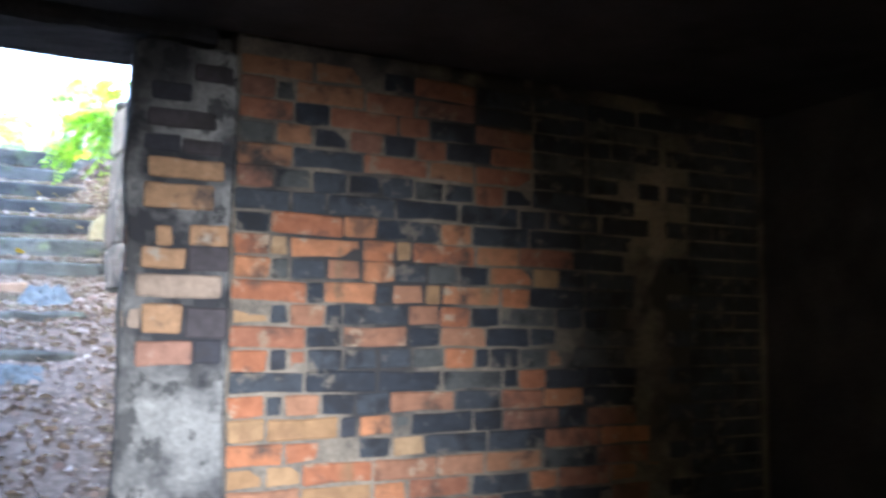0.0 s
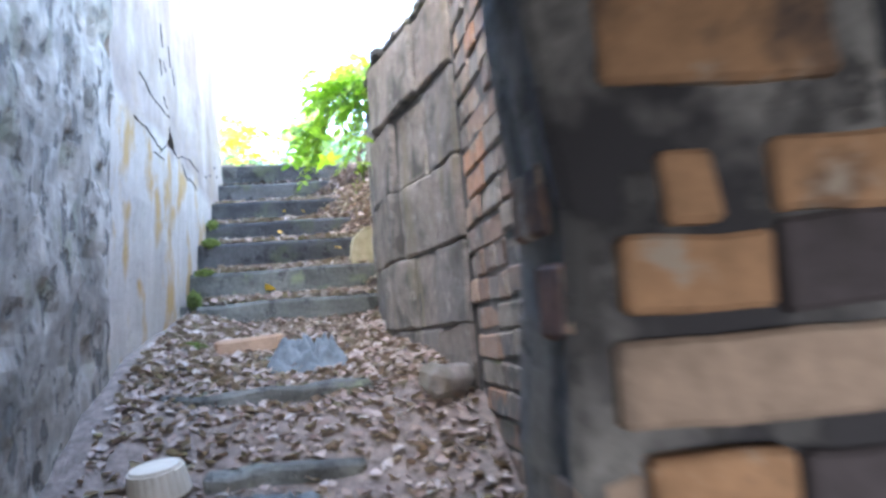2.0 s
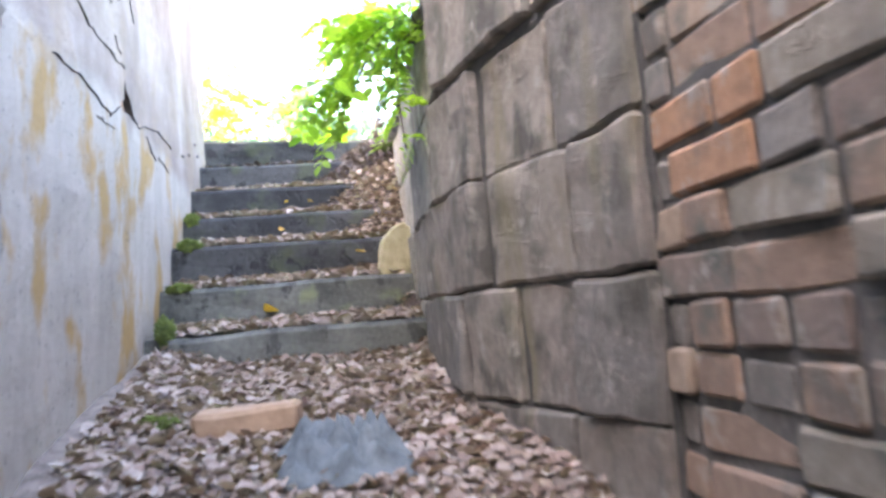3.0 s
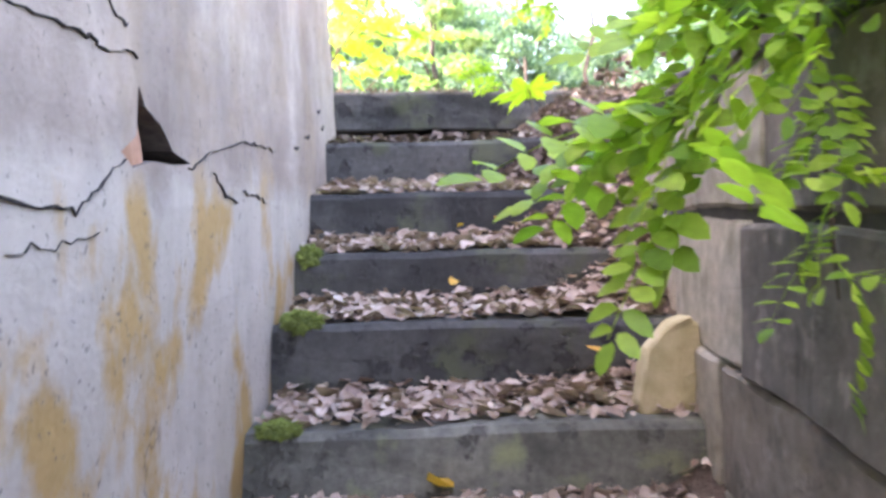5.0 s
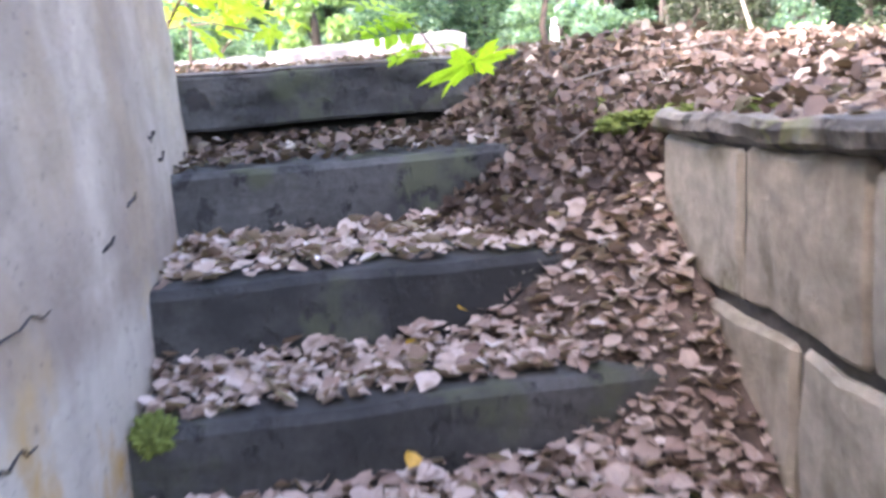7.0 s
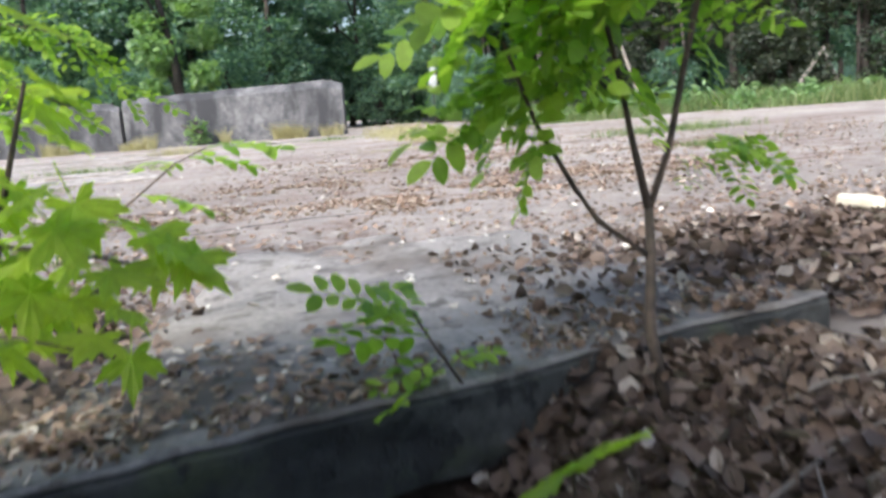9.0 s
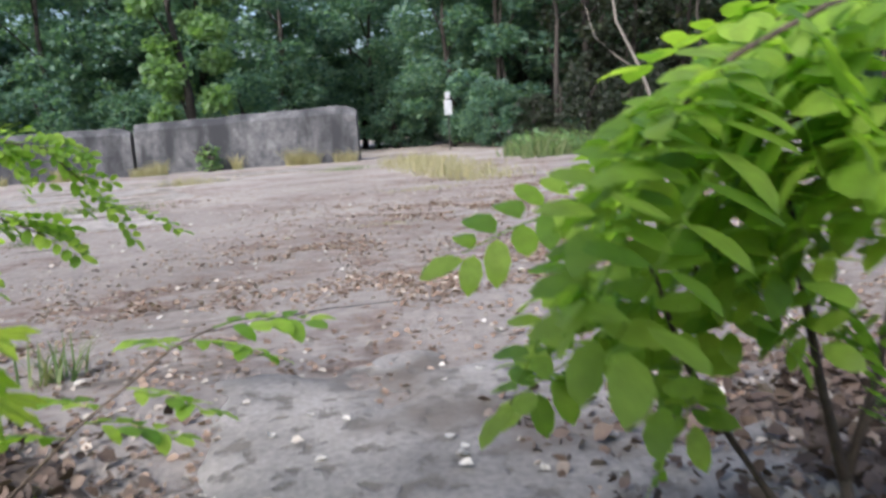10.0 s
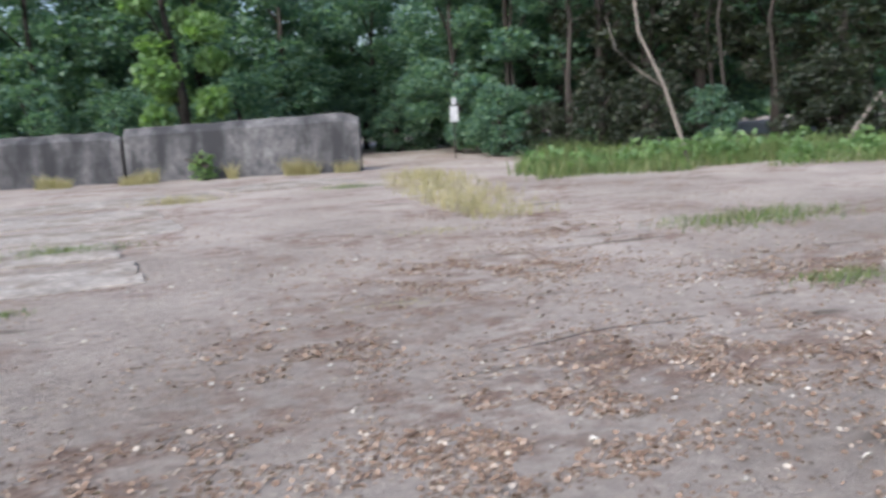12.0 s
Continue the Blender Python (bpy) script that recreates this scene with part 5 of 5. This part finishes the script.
# crossed poles at the wood's edge
pf = tagged(new("pole_frame"), "two grey wooden poles leaning together", "poles")
pf.matrix_basis = pose(13.9, 26.6, 1.5)
for pts in ([(-0.7, 0, -0.05), (0.45, 0, 1.25)], [(1.2, 0.05, -0.05), (0.4, 0.03, 1.25)]):
    ob = new("pole", mesh("pole", *tube(pts, [0.06, 0.05], 7), M_DEADWOOD, True))
    ob.parent = pf

# ---- masonry pieces ----
def brick_mesh(name, ln, dp, h, mat, seed, worn=0.006):
    bm = rough_box(-ln / 2, ln / 2, -dp / 2, dp / 2, -h / 2, h / 2, worn, 1, 0.006, seed)
    for v in bm.verts:
        v.co += noise.noise_vector(v.co * 9 + Vector((seed * 3.1, 0, 0))) * worn * 0.8
    me = bpy.data.meshes.new(name)
    bm.to_mesh(me)
    bm.free()
    me.materials.append(mat)
    return me


PITCH = 0.0825
CELL = 0.0683
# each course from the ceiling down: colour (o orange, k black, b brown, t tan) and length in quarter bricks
# k and b also stand for bricks dimmed by weak light at top and right
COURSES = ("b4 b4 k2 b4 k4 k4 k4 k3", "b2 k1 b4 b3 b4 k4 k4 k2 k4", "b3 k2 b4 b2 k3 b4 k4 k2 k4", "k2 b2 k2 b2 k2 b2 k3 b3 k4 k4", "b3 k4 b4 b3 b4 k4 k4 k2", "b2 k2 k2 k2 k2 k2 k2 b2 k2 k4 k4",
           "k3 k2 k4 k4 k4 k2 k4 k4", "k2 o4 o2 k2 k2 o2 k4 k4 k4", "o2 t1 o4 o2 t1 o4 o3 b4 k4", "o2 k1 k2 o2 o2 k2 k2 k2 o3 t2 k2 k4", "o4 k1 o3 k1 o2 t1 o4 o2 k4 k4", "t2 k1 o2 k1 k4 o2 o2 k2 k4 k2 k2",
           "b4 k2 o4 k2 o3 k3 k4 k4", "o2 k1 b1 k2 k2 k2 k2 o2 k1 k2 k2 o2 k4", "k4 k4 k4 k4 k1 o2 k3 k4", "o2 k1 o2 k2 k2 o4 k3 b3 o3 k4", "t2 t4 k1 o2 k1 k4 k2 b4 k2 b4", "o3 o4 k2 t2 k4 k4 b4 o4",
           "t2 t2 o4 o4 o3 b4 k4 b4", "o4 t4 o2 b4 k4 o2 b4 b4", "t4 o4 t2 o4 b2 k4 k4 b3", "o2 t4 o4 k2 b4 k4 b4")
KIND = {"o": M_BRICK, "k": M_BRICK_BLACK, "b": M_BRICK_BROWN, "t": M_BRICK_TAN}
r = random.Random(15)
shaped = {}
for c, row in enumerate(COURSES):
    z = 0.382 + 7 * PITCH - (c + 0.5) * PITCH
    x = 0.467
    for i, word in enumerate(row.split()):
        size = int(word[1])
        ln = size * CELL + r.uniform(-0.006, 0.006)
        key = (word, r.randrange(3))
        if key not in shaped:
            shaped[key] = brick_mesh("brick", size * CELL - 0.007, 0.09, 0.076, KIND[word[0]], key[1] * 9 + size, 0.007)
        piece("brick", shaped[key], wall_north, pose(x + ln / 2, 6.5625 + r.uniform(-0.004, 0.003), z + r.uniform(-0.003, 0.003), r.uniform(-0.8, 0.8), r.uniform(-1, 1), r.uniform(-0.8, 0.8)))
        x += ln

# unlit far end of the wall put into colour as all-black bricks
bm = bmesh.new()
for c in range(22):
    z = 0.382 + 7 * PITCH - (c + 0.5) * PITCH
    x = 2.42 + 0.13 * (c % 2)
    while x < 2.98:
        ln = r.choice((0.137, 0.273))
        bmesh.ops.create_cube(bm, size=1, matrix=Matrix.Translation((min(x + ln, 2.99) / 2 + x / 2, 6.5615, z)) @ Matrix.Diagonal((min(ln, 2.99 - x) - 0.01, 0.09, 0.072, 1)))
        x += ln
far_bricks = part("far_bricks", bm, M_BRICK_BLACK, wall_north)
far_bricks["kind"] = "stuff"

# bricks showing on the pier's passage side
for y0, y1, z0, z1 in ((6.5, 6.6, -0.15, -0.08), (6.49, 6.64, -0.05, 0.02), (6.52, 6.65, -0.36, -0.29), (6.49, 6.58, 0.14, 0.21), (6.5, 6.63, -0.26, -0.19), (6.53, 6.64, 0.24, 0.31), (6.5, 6.6, 0.42, 0.49)):
    part("brick", rough_box(0.112, 0.17, y0, y1, z0, z1, 0.006, 4, 0.007, int(y0 * 90 + z0 * 50)), M_JAMB_BRICK, pier)

for x0, x1, z0, z1, dark in ((0.149, 0.424, 0.059, 0.136, 0), (0.172, 0.302, -0.06, 0.034, 0), (0.312, 0.45, -0.075, 0.03, 1), (0.158, 0.338, -0.165, -0.085, 0), (0.34, 0.43, -0.16, -0.082, 1),
                             (0.164, 0.302, 0.155, 0.224, 0), (0.312, 0.445, 0.15, 0.235, 1), (0.309, 0.44, 0.243, 0.312, 0), (0.205, 0.258, 0.236, 0.3, 0), (0.16, 0.39, 0.36, 0.444, 0),
                             (0.17, 0.42, 0.465, 0.53, 0), (0.15, 0.27, 0.55, 0.61, 1), (0.28, 0.41, 0.55, 0.6, 1), (0.16, 0.39, 0.64, 0.7, 1), (0.17, 0.3, 0.73, 0.79, 1), (0.31, 0.44, 0.81, 0.87, 1)):
    bm = rough_box(x0, x1, YJ - (0.004 if not dark else 0.0), YJ + 0.09, z0, z1, 0.006, 5, 0.007, int(x0 * 100 + z0 * 50))
    part("brick", bm, M_SOOT_BRICK if dark else M_JAMB_BRICK, pier)

brick_wall = tagged(part("wall_right_brick", rough_box(0.4015, 0.8, 6.665, 8.5, -1.3, 1.36, 0.01), M_OLD_MORTAR), "weathered brown brick passage wall with deep joints", "wall", kind="structure")
old_s = [brick_mesh("brick", 0.25, 0.09, 0.074, M_OLD_BRICK, i + 20, 0.007) for i in range(6)]
old_h = [brick_mesh("brick", 0.124, 0.09, 0.073, M_OLD_BRICK, i + 30, 0.007) for i in range(6)]
count = 0
for c in range(30):
    z = -1.06 + c * 0.083
    y = 6.68
    while y < 8.42 and count < 460:
        is_head = r.random() < 0.68
        ln = 0.13 if is_head else 0.258
        piece("brick", r.choice(old_h if is_head else old_s), brick_wall, pose(0.4385 + r.choice((-0.006, -0.002, 0, 0.001, 0.003)) + r.uniform(-0.002, 0.002), y + ln / 2, z + r.uniform(-0.005, 0.005), r.uniform(-1.5, 1.5), r.uniform(-2, 2), 90 + r.uniform(-2, 2)))
        count += 1
        y += ln + r.uniform(0, 0.012)

core = bmesh.new()
vs = []
ys = steps_between(8.36, 11.27, 24)
for y in ys:
    vs.append([core.verts.new((wall_x(y) + 0.02, y, z)) for z in (-0.4, 1.35)] + [core.verts.new((0.95, y, z)) for z in (1.35, -0.4)])
for a, b in zip(vs, vs[1:]):
    for k in range(4):
        core.faces.new((a[k], a[(k + 1) % 4], b[(k + 1) % 4], b[k]))
core.faces.new(vs[0])
core.faces.new(vs[-1][::-1])
bmesh.ops.recalc_face_normals(core, faces=core.faces[:])
block_wall = tagged(part("wall_right_block", core, M_DARK_MORTAR), "old grey stone block retaining wall with dark joints", "wall", kind="structure")
rows = [(-0.35, -0.08), (-0.08, 0.17), (0.17, 0.45), (0.45, 0.73), (0.73, 1.033), (1.052, 1.33)]
JOINTS = {5: (8.37, 8.75, 9.36, 10.1, 10.59, 10.95, 11.29), 4: (8.37, 8.7, 9.06, 9.47, 10.2, 10.77, 11.29), 3: (8.37, 8.64, 9.05, 9.62, 10.35, 11.29)}
for j, (z0, z1) in enumerate(rows):
    cuts = list(JOINTS.get(j, ()))
    if not cuts:
        cuts = [8.37]
        while cuts[-1] < 11.29:
            cuts.append(cuts[-1] + (r.uniform(0.2, 0.34) if cuts[-1] < 9.2 else r.uniform(0.5, 0.8)))
        cuts[-1] = 11.29
    for y, e in zip(cuts, cuts[1:]):
        gap = 0.018 if abs(y - 9.05) < 0.03 else 0.007
        # near blocks take the darker stone with shade in it, far ones the pale
        ob = part("block", rough_box(-0.06, 0.06, -(e - y) / 2 + gap, (e - y) / 2 - 0.006, z0 + 0.002, z1 - 0.002, 0.01, 11, 0.012, j * 9 + y), M_BLOCK_PALE if y > 9.9 else M_BLOCK, block_wall)
        my = (y + e) / 2
        ob.matrix_basis = pose(wall_x(my) + 0.06 + r.uniform(-0.012, 0.008), my, 0, 0, 0, -math.degrees(math.atan2(wall_x(e) - wall_x(y), e - y)))

# crumbling coping along the wall's top
for y, e in ((8.4, 9.1), (9.11, 9.75), (9.76, 10.5), (10.51, 11.3)):
    my = (y + e) / 2
    bm = rough_box(-0.085, 0.09, -(e - y) / 2, (e - y) / 2, 1.334, 1.38, 0.012, 14, 0.016, y)
    for v in bm.verts:
        if v.co.x < -0.04:
            v.co.x += 0.05 * max(0, noise.noise(Vector((v.co.y * 5 + my, v.co.z * 6, 3.0)))) + 0.02 * noise.noise(Vector((v.co.y * 19, v.co.z * 19, my)))
    ob = part("coping", bm, M_COPING, block_wall)
    ob.matrix_basis = pose(wall_x(my) + 0.075, my, 0, 0, 0, -math.degrees(math.atan2(wall_x(e) - wall_x(y), e - y)))
